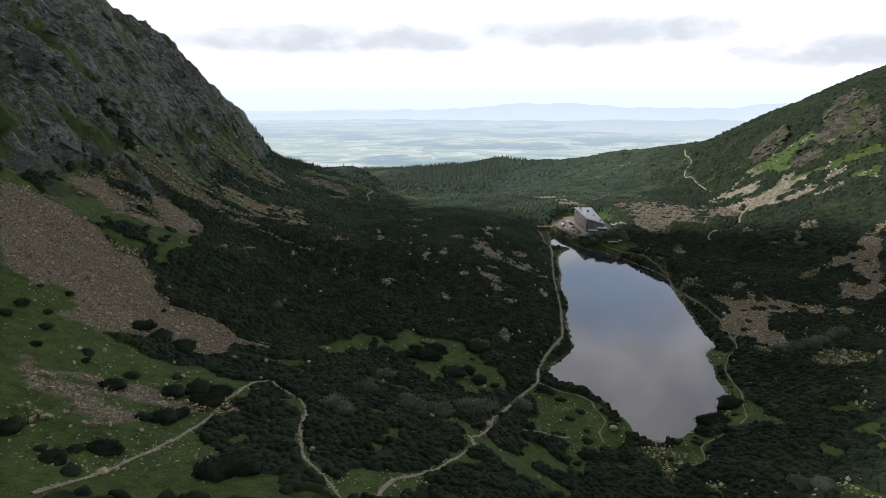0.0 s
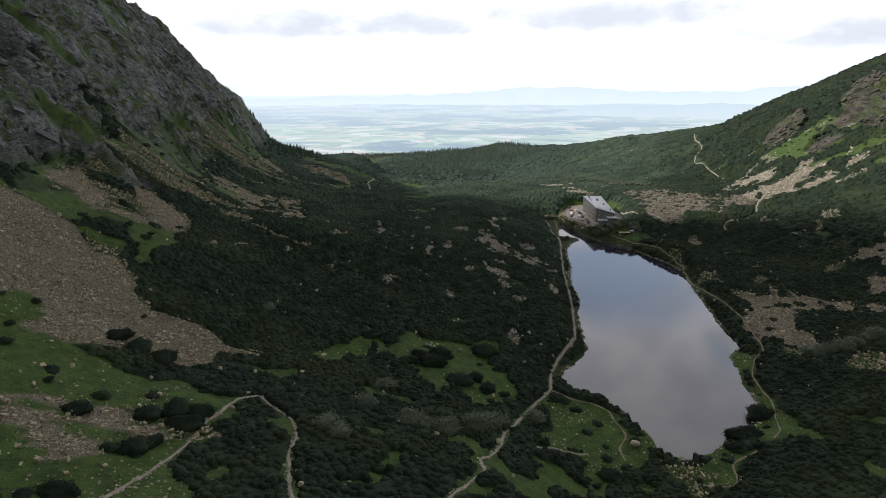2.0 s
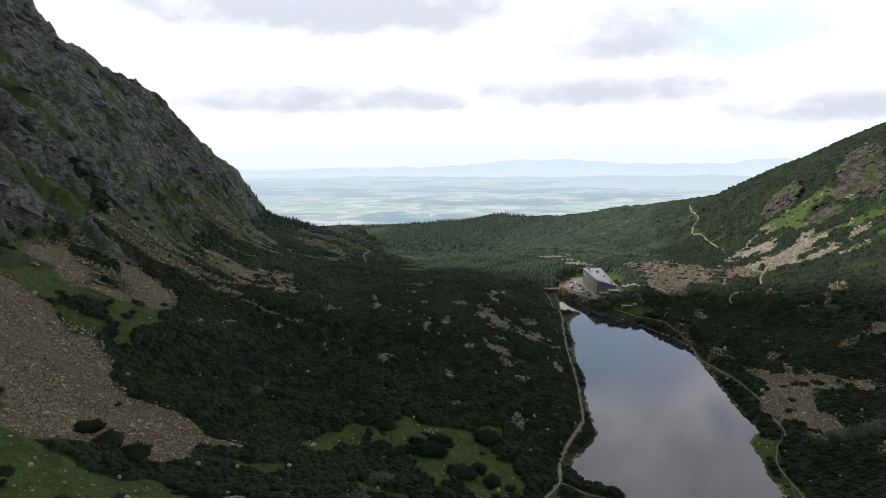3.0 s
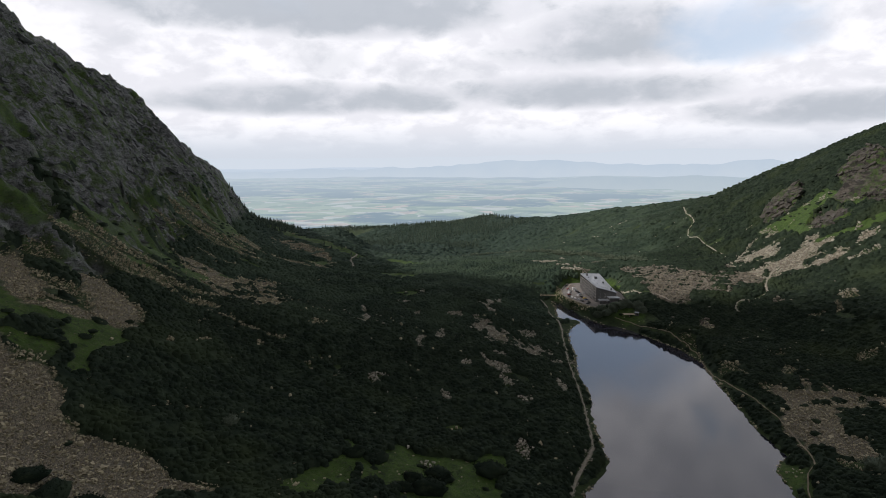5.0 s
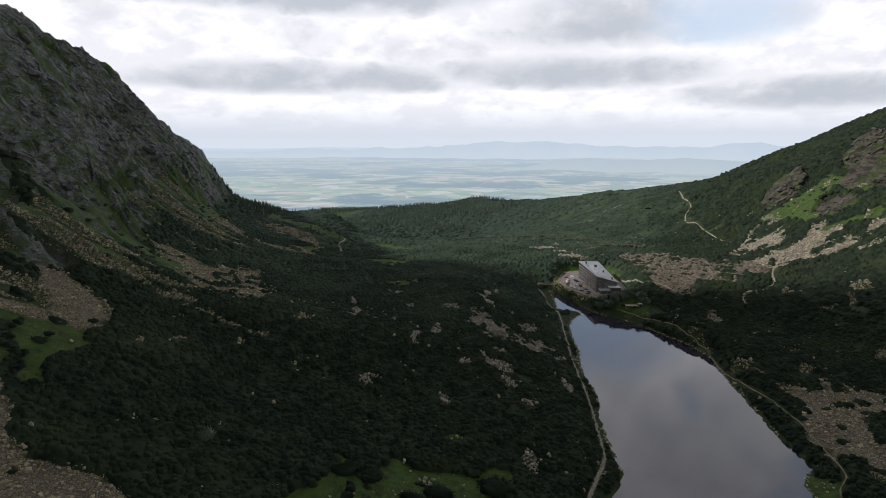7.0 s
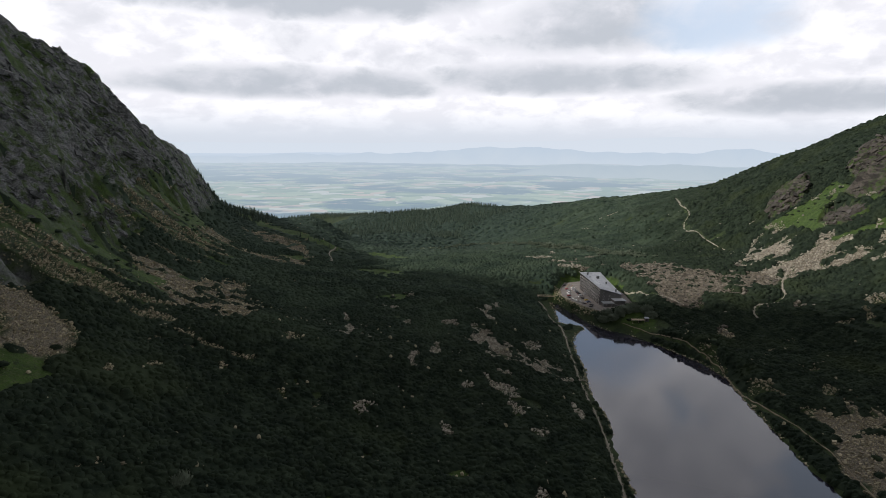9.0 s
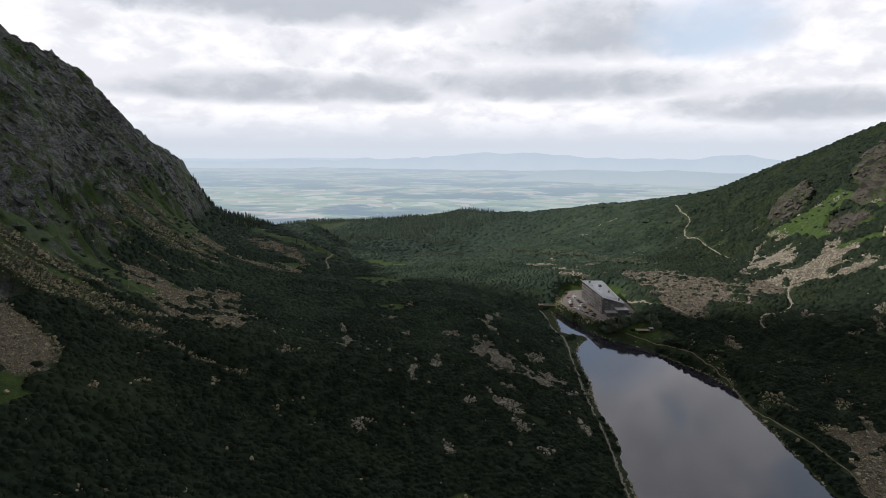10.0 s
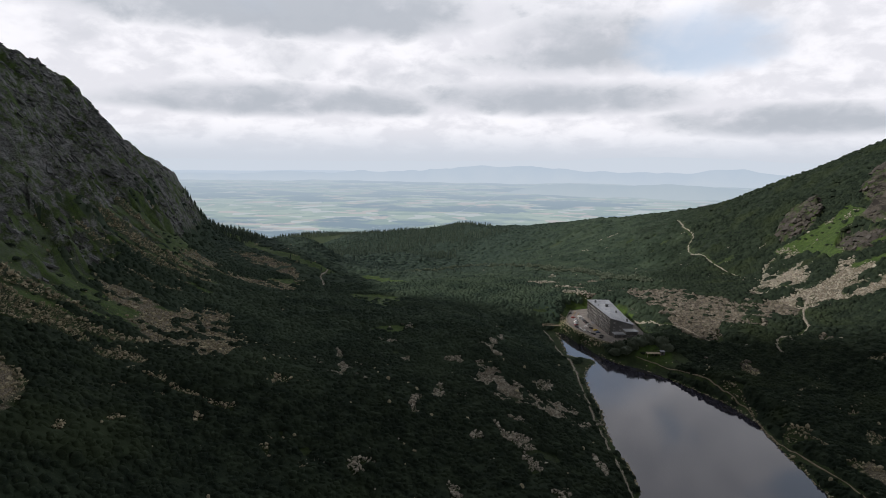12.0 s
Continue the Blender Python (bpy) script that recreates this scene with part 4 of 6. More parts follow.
# low and high tones of each range already hold its haze
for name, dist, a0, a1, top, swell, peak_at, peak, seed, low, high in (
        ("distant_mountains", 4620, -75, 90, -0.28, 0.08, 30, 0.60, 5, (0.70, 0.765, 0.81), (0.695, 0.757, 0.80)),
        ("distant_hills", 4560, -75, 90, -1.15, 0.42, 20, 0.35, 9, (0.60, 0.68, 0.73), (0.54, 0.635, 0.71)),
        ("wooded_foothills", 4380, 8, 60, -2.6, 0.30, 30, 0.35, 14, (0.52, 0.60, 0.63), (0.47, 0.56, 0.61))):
    a = np.arange(a0, a1 + 0.1, 0.25)
    edge = top + swell * fractal(a, a * 0 + seed, 7, seed, 5, 0.55) + peak * np.exp(-((a - peak_at) / 11) ** 2) - 3.0 * (smooth(a, a0 + 12, a0) + smooth(a, a1 - 22, a1)) * (name == "wooded_foothills")
    v = [backdrop_point(x, e, dist) for x, e in zip(a, edge)] + [backdrop_point(x, min(e - 0.02, top - (0.45 if a0 > 0 else 0.9) + 0.12 * q), dist - 25) for x, e, q in zip(a, edge, fractal(a, a * 0 + seed, 6, seed + 3, 4))]
    k = np.arange(len(a) - 1)
    quads = np.stack([k + len(a), k + len(a) + 1, k + 1, k], -1)
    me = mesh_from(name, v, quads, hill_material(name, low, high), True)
    uv = me.uv_layers.new(name="rise")
    uv.data.foreach_set("uv", np.stack([quads.ravel() / len(a), (quads.ravel() < len(a)) * 1.0], -1).astype(np.float32).ravel())
    tagged(new(name, me), "pale blue hills fading into haze on the horizon", "backdrop", kind="structure")

# ---- helpers for things ----
def part(name, data, mat, parent=None, label=""):
    """Links a bmesh or a mesh as one object, under a thing or a part."""
    if isinstance(data, bmesh.types.BMesh):
        me = bpy.data.meshes.new(name)
        data.to_mesh(me)
        data.free()
    else:
        me = data
    if mat and not me.materials:
        me.materials.append(mat)
    ob = new(name, me)
    if parent:
        ob.parent = parent
    if label:
        ob["label"] = label
    return ob


def box(bm, lo, hi, bevel=0.0):
    """A box from corner to corner, with softened edges."""
    r = bmesh.ops.create_cube(bm, size=1.0)
    size, mid = Vector(hi) - Vector(lo), (Vector(hi) + Vector(lo)) / 2
    for v in r["verts"]:
        v.co = Vector((v.co.x * size.x, v.co.y * size.y, v.co.z * size.z)) + mid
    if bevel:
        edges = list({e for v in r["verts"] for e in v.link_edges})
        bmesh.ops.bevel(bm, geom=edges, offset=bevel, segments=1, affect="EDGES")
    return bm


def boxed(lo, hi, bevel=0.0):
    return box(bmesh.new(), lo, hi, bevel)


RNG = np.random.default_rng(4)


# ---- plant and stone shapes, as arrays of places and triangles ----
def tuft(rng, base, out, length, width):
    """A three-sided spray of needles or leaves."""
    out = out / np.linalg.norm(out)
    side = np.cross(out, (0.3, 0.2, 1.0))
    side /= np.linalg.norm(side) + 1e-9
    third = np.cross(out, side)
    a = rng.uniform(0, 6.28) + np.array([0, 2.09, 4.19])
    ring = [base + width * (np.cos(t) * side + np.sin(t) * third) for t in a]
    return ring + [base + length * out], [(0, 1, 3), (1, 2, 3), (2, 0, 3)]


def mound_shape(rng, level, tufts, height=0.62, length=0.22, width=0.1, rough=0.2):
    """A mounded shrub about 1 m in radius: a lumpy heart with sprays standing out all over it."""
    bm = bmesh.new()
    bmesh.ops.create_icosphere(bm, subdivisions=level, radius=1.0)
    bmesh.ops.delete(bm, geom=[v for v in bm.verts if v.co.z < -0.3], context="VERTS")
    bmesh.ops.triangulate(bm, faces=bm.faces)
    shift = Vector(rng.uniform(-50, 50, 3))
    v, f = [], []
    for p in bm.verts:
        q = p.co * (0.86 + rough * (noise.noise(p.co * 1.7 + shift) + 0.6 * noise.noise(p.co * 4.1 + shift)))
        v.append((q.x, q.y, q.z * height))
    bm.verts.index_update()
    f = [tuple(p.index for p in q.verts) for q in bm.faces]
    heart = np.array(v)
    tops = heart[heart[:, 2] > 0.02]
    bm.free()
    for _ in range(tufts):
        p = tops[rng.integers(len(tops))] * rng.uniform(0.85, 1.0) + rng.normal(0, 0.12, 3) * (1, 1, 0.4)
        out = p * (1, 1, 0.8) + np.array([0, 0, 0.45]) + rng.normal(0, 0.25, 3)
        a, b = tuft(rng, p, out, length * rng.uniform(0.6, 1.3), width * rng.uniform(0.7, 1.2))
        f += [tuple(i + len(v) for i in q) for q in b]
        v += [tuple(q) for q in a]
    return np.array(v, float), np.array(f)


def stone_shape(rng):
    """An angular block with knocked-off corners."""
    v = np.array([(x, y, z) for x in (-1, 1) for y in (-1, 1) for z in (-1, 1)], float)
    v *= rng.uniform(0.45, 1.0, (8, 3)) * np.array([1.0, rng.uniform(0.6, 0.95), rng.uniform(0.45, 0.8)])
    f = np.array([(0, 1, 3), (0, 3, 2), (4, 6, 7), (4, 7, 5), (0, 4, 5), (0, 5, 1), (2, 3, 7), (2, 7, 6), (0, 2, 6), (0, 6, 4), (1, 5, 7), (1, 7, 3)])
    return v, f


def spruce_shape(rng, tiers=4, sides=5):
    """A slim spruce 1 m high: a trunk and drooping tiers with jagged tips."""
    v = [(0.012 * math.cos(t), 0.012 * math.sin(t), -0.05) for t in (0, 2.1, 4.2)] + [(0, 0, 0.5)]
    f = [(0, 1, 3), (1, 2, 3), (2, 0, 3)]
    for k in range(tiers):
        z, r = 0.08 + 0.84 * k / tiers, 0.19 * (1 - 0.86 * k / tiers)
        n = len(v)
        turn = rng.uniform(0, 6.28)
        v.append((rng.normal(0, 0.01), rng.normal(0, 0.01), min(z + 0.34 - 0.02 * k, 1.0)))
        for s in range(sides * 2):
            t = turn + math.pi * s / sides
            q = r * (rng.uniform(0.85, 1.2) if s % 2 else rng.uniform(0.4, 0.6))
            v.append((q * math.cos(t), q * math.sin(t), z - (0.03 if s % 2 else -0.03)))
        f += [(n, n + 1 + s, n + 1 + (s + 1) % (sides * 2)) for s in range(sides * 2)]
    return np.array(v, float), np.array(f)


def scatter(name, shapes, x, y, z, scale, mat, label, category, tilt=0.0, stretch=None, sink=0.0, kind="stuff", smooth_shade=False):
    """One mesh of many copies of the shapes, each turned, scaled and set on the ground."""
    rng = np.random.default_rng(len(x) + 11)
    which = rng.integers(0, len(shapes), len(x))
    verts, faces, count = [], [], 0
    for s, (v, f) in enumerate(shapes):
        sel = which == s
        n = int(sel.sum())
        if not n:
            continue
        a = rng.uniform(0, 2 * np.pi, n)
        c, q = np.cos(a)[:, None], np.sin(a)[:, None]
        size = scale[sel][:, None]
        st = np.ones((n, 3)) if stretch is None else rng.uniform(1 - stretch, 1 + stretch, (n, 3))
        px, py, pz = (v[None, :, 0] * st[:, :1], v[None, :, 1] * st[:, 1:2], v[None, :, 2] * st[:, 2:])
        wx, wy = (px * c - py * q) * size, (px * q + py * c) * size
        wz = pz * size
        if tilt:
            gx, gy = rng.normal(0, tilt, (n, 1)), rng.normal(0, tilt, (n, 1))
            wz = wz + gx * wx + gy * wy
        wx, wy, wz = wx + x[sel][:, None], wy + y[sel][:, None], wz + z[sel][:, None] - sink * size
        verts.append(np.stack([wx, wy, wz], -1).reshape(-1, 3))
        faces.append((f[None] + (count + np.arange(n) * len(v))[:, None, None]).reshape(-1, 3))
        count += n * len(v)
    me = mesh_from(name, np.concatenate(verts), np.concatenate(faces), mat, smooth_shade)
    return tagged(new(name, me), label, category, kind=kind)


def jittered(x0, x1, y0, y1, step, rng, jitter=0.45):
    gx, gy = np.meshgrid(np.arange(x0, x1, step), np.arange(y0, y1, step))
    x = gx.ravel() + rng.uniform(-jitter, jitter, gx.size) * step
    return x, gy.ravel() + rng.uniform(-jitter, jitter, gx.size) * step


def path_distance(x, y, reach=12.0):
    d = np.full(np.shape(x), reach)
    for line in PATHS:
        d = np.minimum(d, line_distance(line, x, y, reach))
    return d


shore_line = SHORE + SHORE[:1]


def site(x, y):
    """What lies at places: scree, grass, crag, lake, distance to the shore and to a path, and the terrace."""
    s, g, c = cover_at(x, y)
    return s, g, c, inside(SHORE, x, y), line_distance(shore_line, x, y, 30), path_distance(x, y), inside(TERRACE, x, y)


# ---- dwarf pine thicket: a closed, softly mounded canopy with sprays standing out of it ----
def canopy(name, x0, x1, y0, y1, step, high, sprays, gap):
    """A thicket over a stretch of the plan, with holes for scree, turf, rock, water and paths."""
    needles = PINE
    xs, ys = np.arange(x0, x1 + 2.1 * step, step), np.arange(y0, y1 + 2.1 * step, step)
    x, y = np.meshgrid(xs, ys)
    s, g, c, w, shore, trail, yard = site(x, y)
    rock = field_at(wall, x, y)
    dense = fractal(x, y, 38, 63, 3) + 0.5 * value_noise(x, y, 9, 65)
    clump = fractal(x, y, 13, 67, 2)
    grown = np.where(g, dense + 0.7 * clump > np.where(x > 420, 1.15, 1.55), dense + 0.7 * clump > np.where(y < 340, -1.0, -1.35) + 0.15 * (y < 280))
    grown = np.where(rock > 0.3, (clump + 0.6 * dense > np.where(x > 420, 1.4, 0.95)) & (rock < 0.75 + 0.3 * clump), grown)
    grown &= ~s & ~w & ~yard & (shore > np.where(y > 640, 4.5, 1.2)) & (trail > 1.0 + 0.45 * step)
    grown &= line_distance(TERRACE + TERRACE[:1], x, y, 20) > np.where(y > 770, 6.0, 2.5)
    grown &= ~((x > 60) & (x < 330) & (y < 330) & g)
    grown &= ~((y > 150) & (y < 298) & (x < np.interp(y, [179, 214, 266, 297], [-72, -57, -46, -41])))
    grown &= ~((y > 640) & (y < 775) & (x > 196) & (x < 262) & (shore < np.where(x < 232, 9.0, 3.0)))
    grown &= (np.hypot(x - 268, y - 676) > 16) & ~((x > 244) & (x < 288) & (y > 640) & (y < 690))
    if name == "cliff_foot_pines":
        grown &= dense + 0.6 * clump > 0.05
    m = np.pad(grown.astype(float), 1, mode="edge")
    m = (m[1:-1, 1:-1] * 2 + m[:-2, 1:-1] + m[2:, 1:-1] + m[1:-1, :-2] + m[1:-1, 2:]) / 6
    cell = max(4.6, 2.6 * step)
    lumps = 0.35 + 0.75 * domes(x + 1.2 * value_noise(x, y, 5, 172), y, cell, 171) + 0.35 * domes(x, y, 2.2 * cell, 175) + 0.3 * fractal(x, y, 24, 177, 2)
    rise = smooth(m, 0.25, 1.0) ** 0.6
    lift = -0.9 + rise * (0.9 + high * np.clip(lumps, 0.35, 1.8) * np.where(g, 0.7, 1.0))
    z = height_at(x, y) + lift
    jig = 0.3 * step
    vx, vy = x + RNG.uniform(-jig, jig, x.shape), y + RNG.uniform(-jig, jig, x.shape)
    n = len(xs)
    k = (np.arange(len(ys) - 1)[:, None] * n + np.arange(n - 1)[None]).ravel()
    quads = np.stack([k, k + 1, k + n + 1, k + n], -1)
    quads = quads[(m.ravel()[quads] > 0.2).any(1)]
    used = np.unique(quads)
    renum = np.zeros(x.size, int)
    renum[used] = np.arange(len(used))
    me = mesh_from(name, np.stack([vx.ravel(), vy.ravel(), z.ravel()], -1)[used], renum[quads], needles, True)
    tagged(new(name, me), "dense dark green dwarf mountain pine covering the slope", "dwarf pine", kind="stuff")
    bx, by = jittered(x0, x1, y0, y1, gap, RNG, 0.5)
    i, j = np.clip(((bx - x0) / step).round().astype(int), 0, len(xs) - 1), np.clip(((by - y0) / step).round().astype(int), 0, len(ys) - 1)
    tall = np.clip(lumps, 0.35, 1.8)[j, i]
    keep = (m[j, i] > 0.45) & (RNG.uniform(0, 1, len(bx)) < 0.88 + 0.25 * fractal(bx, by, 16, 181, 3))
    bx, by, i, j, tall = bx[keep], by[keep], i[keep], j[keep], tall[keep]
    seen = by > 110
    bx, by, i, j, tall = bx[seen], by[seen], i[seen], j[seen], tall[seen]
    size = gap * RNG.uniform(0.5, 0.95, len(bx)) * (0.75 + 0.3 * tall)
    free = path_distance(bx, by) > 0.8 + 0.8 * size
    for dx, dy in ((1, 0), (-1, 0), (0, 1), (0, -1)):
        free &= ~cover_at(bx + 0.75 * dx * size, by + 0.75 * dy * size)[0]
    bx, by, size, base = bx[free], by[free], size[free], z[j, i][free]
    scatter(name + "_bushes", [clump_shape(RNG, 0.22 if step > 4 else 0.32 if step > 2.7 else 0.5) for _ in range(14)], bx, by, base - 0.1 * gap, size, needles, "rounded bushes of dark dwarf mountain pine grown together", "dwarf pine", tilt=0.15, stretch=0.3, smooth_shade=True)
    pick = np.flatnonzero((m.ravel() > 0.6) & (RNG.uniform(0, 1, x.size) < sprays))
    if len(pick):
        shapes = [shrub_spray(RNG) for _ in range(8)]
        size = step * RNG.uniform(0.4, 0.85, len(pick))
        scatter(name + "_sprays", shapes, vx.ravel()[pick], vy.ravel()[pick], z.ravel()[pick] - 0.12, size, needles, "upturned needle sprays of dwarf mountain pine", "dwarf pine", tilt=0.1, stretch=0.3)


def clump_shape(rng, tall):
    """A ragged, uneven dome about 1 m in radius."""
    a = np.arange(6) * 1.0472
    low, mid = rng.uniform(0.75, 1.2, 6), 0.68 * rng.uniform(0.65, 1.25, 6)
    v = [(q * math.cos(t), q * math.sin(t), -0.45) for q, t in zip(low, a)]
    v += [(q * math.cos(t), q * math.sin(t), tall * rng.uniform(0.35, 1.05)) for q, t in zip(mid, a + 0.25)]
    v.append((rng.normal(0, 0.16), rng.normal(0, 0.16), tall * rng.uniform(0.9, 1.5)))
    f = []
    for k in range(6):
        n = (k + 1) % 6
        f += [(k, n, 6 + n), (k, 6 + n, 6 + k), (6 + k, 6 + n, 12)]
    return np.array(v, float), np.array(f)


def shrub_spray(rng):
    """Three short upturned sprays on one branch end."""
    v, f = [], []
    for _ in range(3):
        t = rng.uniform(0, 6.28)
        a, b = tuft(rng, np.array([0.3 * math.cos(t), 0.3 * math.sin(t), -0.1]), np.array([0.5 * math.cos(t), 0.5 * math.sin(t), 0.55]), rng.uniform(0.3, 0.55), rng.uniform(0.22, 0.34))
        f += [tuple(i + len(v) for i in q) for q in b]
        v += a
    return np.array(v, float), np.array(f)


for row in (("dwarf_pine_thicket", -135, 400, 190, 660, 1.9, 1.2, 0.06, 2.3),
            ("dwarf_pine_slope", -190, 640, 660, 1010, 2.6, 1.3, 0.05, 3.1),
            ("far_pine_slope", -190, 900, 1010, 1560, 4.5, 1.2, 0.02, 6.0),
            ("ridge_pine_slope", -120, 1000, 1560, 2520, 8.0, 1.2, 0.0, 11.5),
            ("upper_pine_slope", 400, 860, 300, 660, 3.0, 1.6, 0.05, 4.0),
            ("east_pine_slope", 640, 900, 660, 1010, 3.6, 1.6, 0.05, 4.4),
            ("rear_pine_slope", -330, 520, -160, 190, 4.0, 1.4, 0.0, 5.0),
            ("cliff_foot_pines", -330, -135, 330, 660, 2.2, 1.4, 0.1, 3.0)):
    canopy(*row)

# round pine bushes standing alone on turf and rubble
bush_shapes = [mound_shape(RNG, 2, 40, 0.58, 0.15, 0.10, 0.26) for _ in range(6)]
x, y = jittered(-250, 640, 195, 940, 7.5, RNG)
s, g, c, w, shore, trail, yard = site(x, y)
keep = (field_at(wall, x, y) < 0.4) & (g | (s & (RNG.uniform(0, 1, len(x)) < np.where(x > 430, 0.15, np.where(x > 300, 0.8, 0.12))))) & (RNG.uniform(0, 1, len(x)) < np.where(y > 620, 0.3, 0.13)) & ~w & ~yard & (trail > 3) & (shore > 2.5)
x, y = x[keep], y[keep]
scatter("lone_pine_bushes", bush_shapes, x, y, height_at(x, y), RNG.uniform(1.6, 3.6, len(x)), PINE, "round dark dwarf pine bushes dotted over the turf", "dwarf pine", tilt=0.1, stretch=0.25, sink=0.05, smooth_shade=True)

# pale willows along the stream and below the lodge
d = np.linspace(0, 1, 340)
x = np.interp(d, np.linspace(0, 1, len(STREAM)), [p[0] for p in STREAM]) + RNG.normal(0, 7, 340) + 10 * value_noise(d * 900, d * 0, 60, 261)
y = np.interp(d, np.linspace(0, 1, len(STREAM)), [p[1] for p in STREAM]) + RNG.normal(0, 9, 340)
scatter("stream_willows", [mound_shape(RNG, 1, 40, 0.9, 0.4, 0.2, 0.3) for _ in range(5)], x, y, height_at(x, y) + 2.0, RNG.uniform(2.0, 4.6, len(x)), WILLOW, "pale green willows along the stream", "willows", tilt=0.1, stretch=0.3)

# grass tufts on the meadows
x, y = jittered(-140, 330, 195, 430, 1.75, RNG)
s, g, c, w, shore, trail, yard = site(x, y)
keep = (g | (y < 350)) & ~s & ~w & (trail > 1.0) & (shore > 0.5) & (fractal(x, y, 7, 201, 2) > -0.35)
x, y = x[keep], y[keep]
scatter("meadow_grass", [shrub_spray(RNG) for _ in range(5)], x, y, height_at(x, y) + 0.02, RNG.uniform(0.3, 0.65, len(x)), GRASS, "coarse green mountain grass in tufts", "grass", tilt=0.1, stretch=0.3)

# ---- spruce forest on the spur and the far hill ----
spruce_shapes = [spruce_shape(RNG) for _ in range(6)]
x, y = jittered(-330, 640, 1250, 2880, 10.5, RNG)
wood = fractal(x, y, 150, 83, 3)
hill = np.exp(-(((x - 240) / 270) ** 2 + ((y - 2230) / 430) ** 2)) + np.exp(-(((x + 20) / 200) ** 2 + ((y - 2790) / 90) ** 2)) + np.exp(-(((x + 150) / 120) ** 2 + ((y - 1480) / 260) ** 2)) + 0.8 * np.exp(-(((x - 60) / 130) ** 2 + ((y - 1800) / 170) ** 2))
keep = (hill + 0.3 * wood > 0.48) & (RNG.uniform(0, 1, len(x)) < 0.93)
x, y = x[keep], y[keep]
scatter("spruce_forest", spruce_shapes, x, y, height_at(x, y), RNG.uniform(8, 14, len(x)) * (1 + 0.2 * wood[keep]), SPRUCE, "dense dark spruce forest covering the lower hill", "forest", stretch=0.15)
x, y = jittered(-180, 560, 1080, 1600, 18.0, RNG)
keep = (fractal(x, y, 90, 85, 3) > 0.4) & ((x < 0) | (RNG.uniform(0, 1, len(x)) < 0.4))
x, y = x[keep], y[keep]
scatter("scattered_spruces", spruce_shapes, x, y, height_at(x, y), RNG.uniform(5, 10, len(x)), SPRUCE, "scattered young spruces among the dwarf pines", "spruce", stretch=0.15)

# ---- scree and boulders ----
stones = [stone_shape(RNG) for _ in range(9)]
for name, x0, x1, y0, y1, step, lo, hi, label in (
        ("talus", -260, 0, 190, 560, 1.0, 0.20, 0.95, "loose brown-grey granite scree on the slope"),
        ("upper_talus", -260, 0, 560, 1250, 1.7, 0.35, 1.5, "grey scree streaks below the cliff"),
        ("valley_stones", 0, 235, 380, 760, 1.0, 0.28, 1.1, "patches of grey boulders between dwarf pines"),
        ("boulder_field", 285, 432, 610, 1040, 1.5, 0.38, 1.9, "wide field of angular granite boulders beside the lodge"),
        ("rubble_slope", 432, 640, 610, 1040, 1.6, 0.4, 1.7, "granite rubble coloured pale as if sunlit, running down the slope"),
        ("east_scree", 235, 560, 225, 620, 1.45, 0.32, 1.2, "grey-brown blocky scree above the lake"),
        ("far_streaks", 215, 620, 820, 1400, 3.2, 0.7, 1.9, "small pale scree streaks on the far slope"),
        ("outlet_stones", 95, 235, 225, 330, 1.6, 0.4, 1.1, "pale stones at the lake outlet")):
    x, y = jittered(x0, x1, y0, y1, step, RNG)
    s, g, c, w, shore, trail, yard = site(x, y)
    grainy = fractal(x, y, 9, 97, 3)
    bare = field_at(wall, x, y) < 0.4
    stray = fractal(x, y, 14, 97, 3) > 1.0
    solid = 0.86 if "talus" in name or "field" in name or "slope" in name or name == "east_scree" else 0.95
    keep = (s & (RNG.uniform(0, 1, len(x)) < solid + 0.3 * grainy)) | (stray & ~s & bare & (RNG.uniform(0, 1, len(x)) < 0.4))
    keep &= ~w & ~yard & (trail > 0.9) & (bare | (x > 0))
    if name == "far_streaks":
        keep &= ~((x < 640) & (y < 1040) & (x > 285))
    lone = stray[keep] & ~s[keep]
    x, y = x[keep], y[keep]
    size = RNG.uniform(0, 1, len(x)) ** 3.2 * (hi - lo) + lo
    # cloud shade is coloured into boulder_field's dark stone, sunlight into rubble_slope's pale stone
    scatter(name, stones, x, y, height_at(x, y) + np.where(lone, 1.4, np.where(field_at(scree, x, y), 0.2, 2.2 if name == "far_streaks" else 1.2)), size, PALE_STONE if name in ("valley_stones", "far_streaks", "rubble_slope") else SHADED_STONE if name == "boulder_field" else STONE, label, "scree", tilt=0.25, stretch=0.3, sink=0.05)

x, y = jittered(228, 275, 686, 790, 1.6, RNG)
rim = line_distance(TERRACE + TERRACE[:1], x, y, 20)
keep = (rim < 7) & ~inside(TERRACE, x, y) & ~inside(SHORE, x, y) & (x < 265)
x, y = x[keep], y[keep]
scatter("terrace_rubble", stones, x, y, height_at(x, y), RNG.uniform(0.4, 1.2, len(x)), STONE, "rubble bank below the car park wall", "stones", tilt=0.25, stretch=0.3)

x, y = jittered(-150, 420, 190, 700, 7.0, RNG)
s, g, c, w, shore, trail, yard = site(x, y)
keep = ~w & ~yard & (trail > 2) & (RNG.uniform(0, 1, len(x)) < np.where(g, 0.5, 0.035)) & (fractal(x, y, 40, 99, 3) > -0.3)
x, y = x[keep], y[keep]
scatter("strewn_stones", stones, x, y, height_at(x, y) + np.where(g[keep], 0, 1.7), RNG.uniform(0.35, 1.1, len(x)) * np.where(g[keep], 0.8, 1.0), STONE, "pale stones strewn over turf and heath", "stones", tilt=0.2, stretch=0.3)

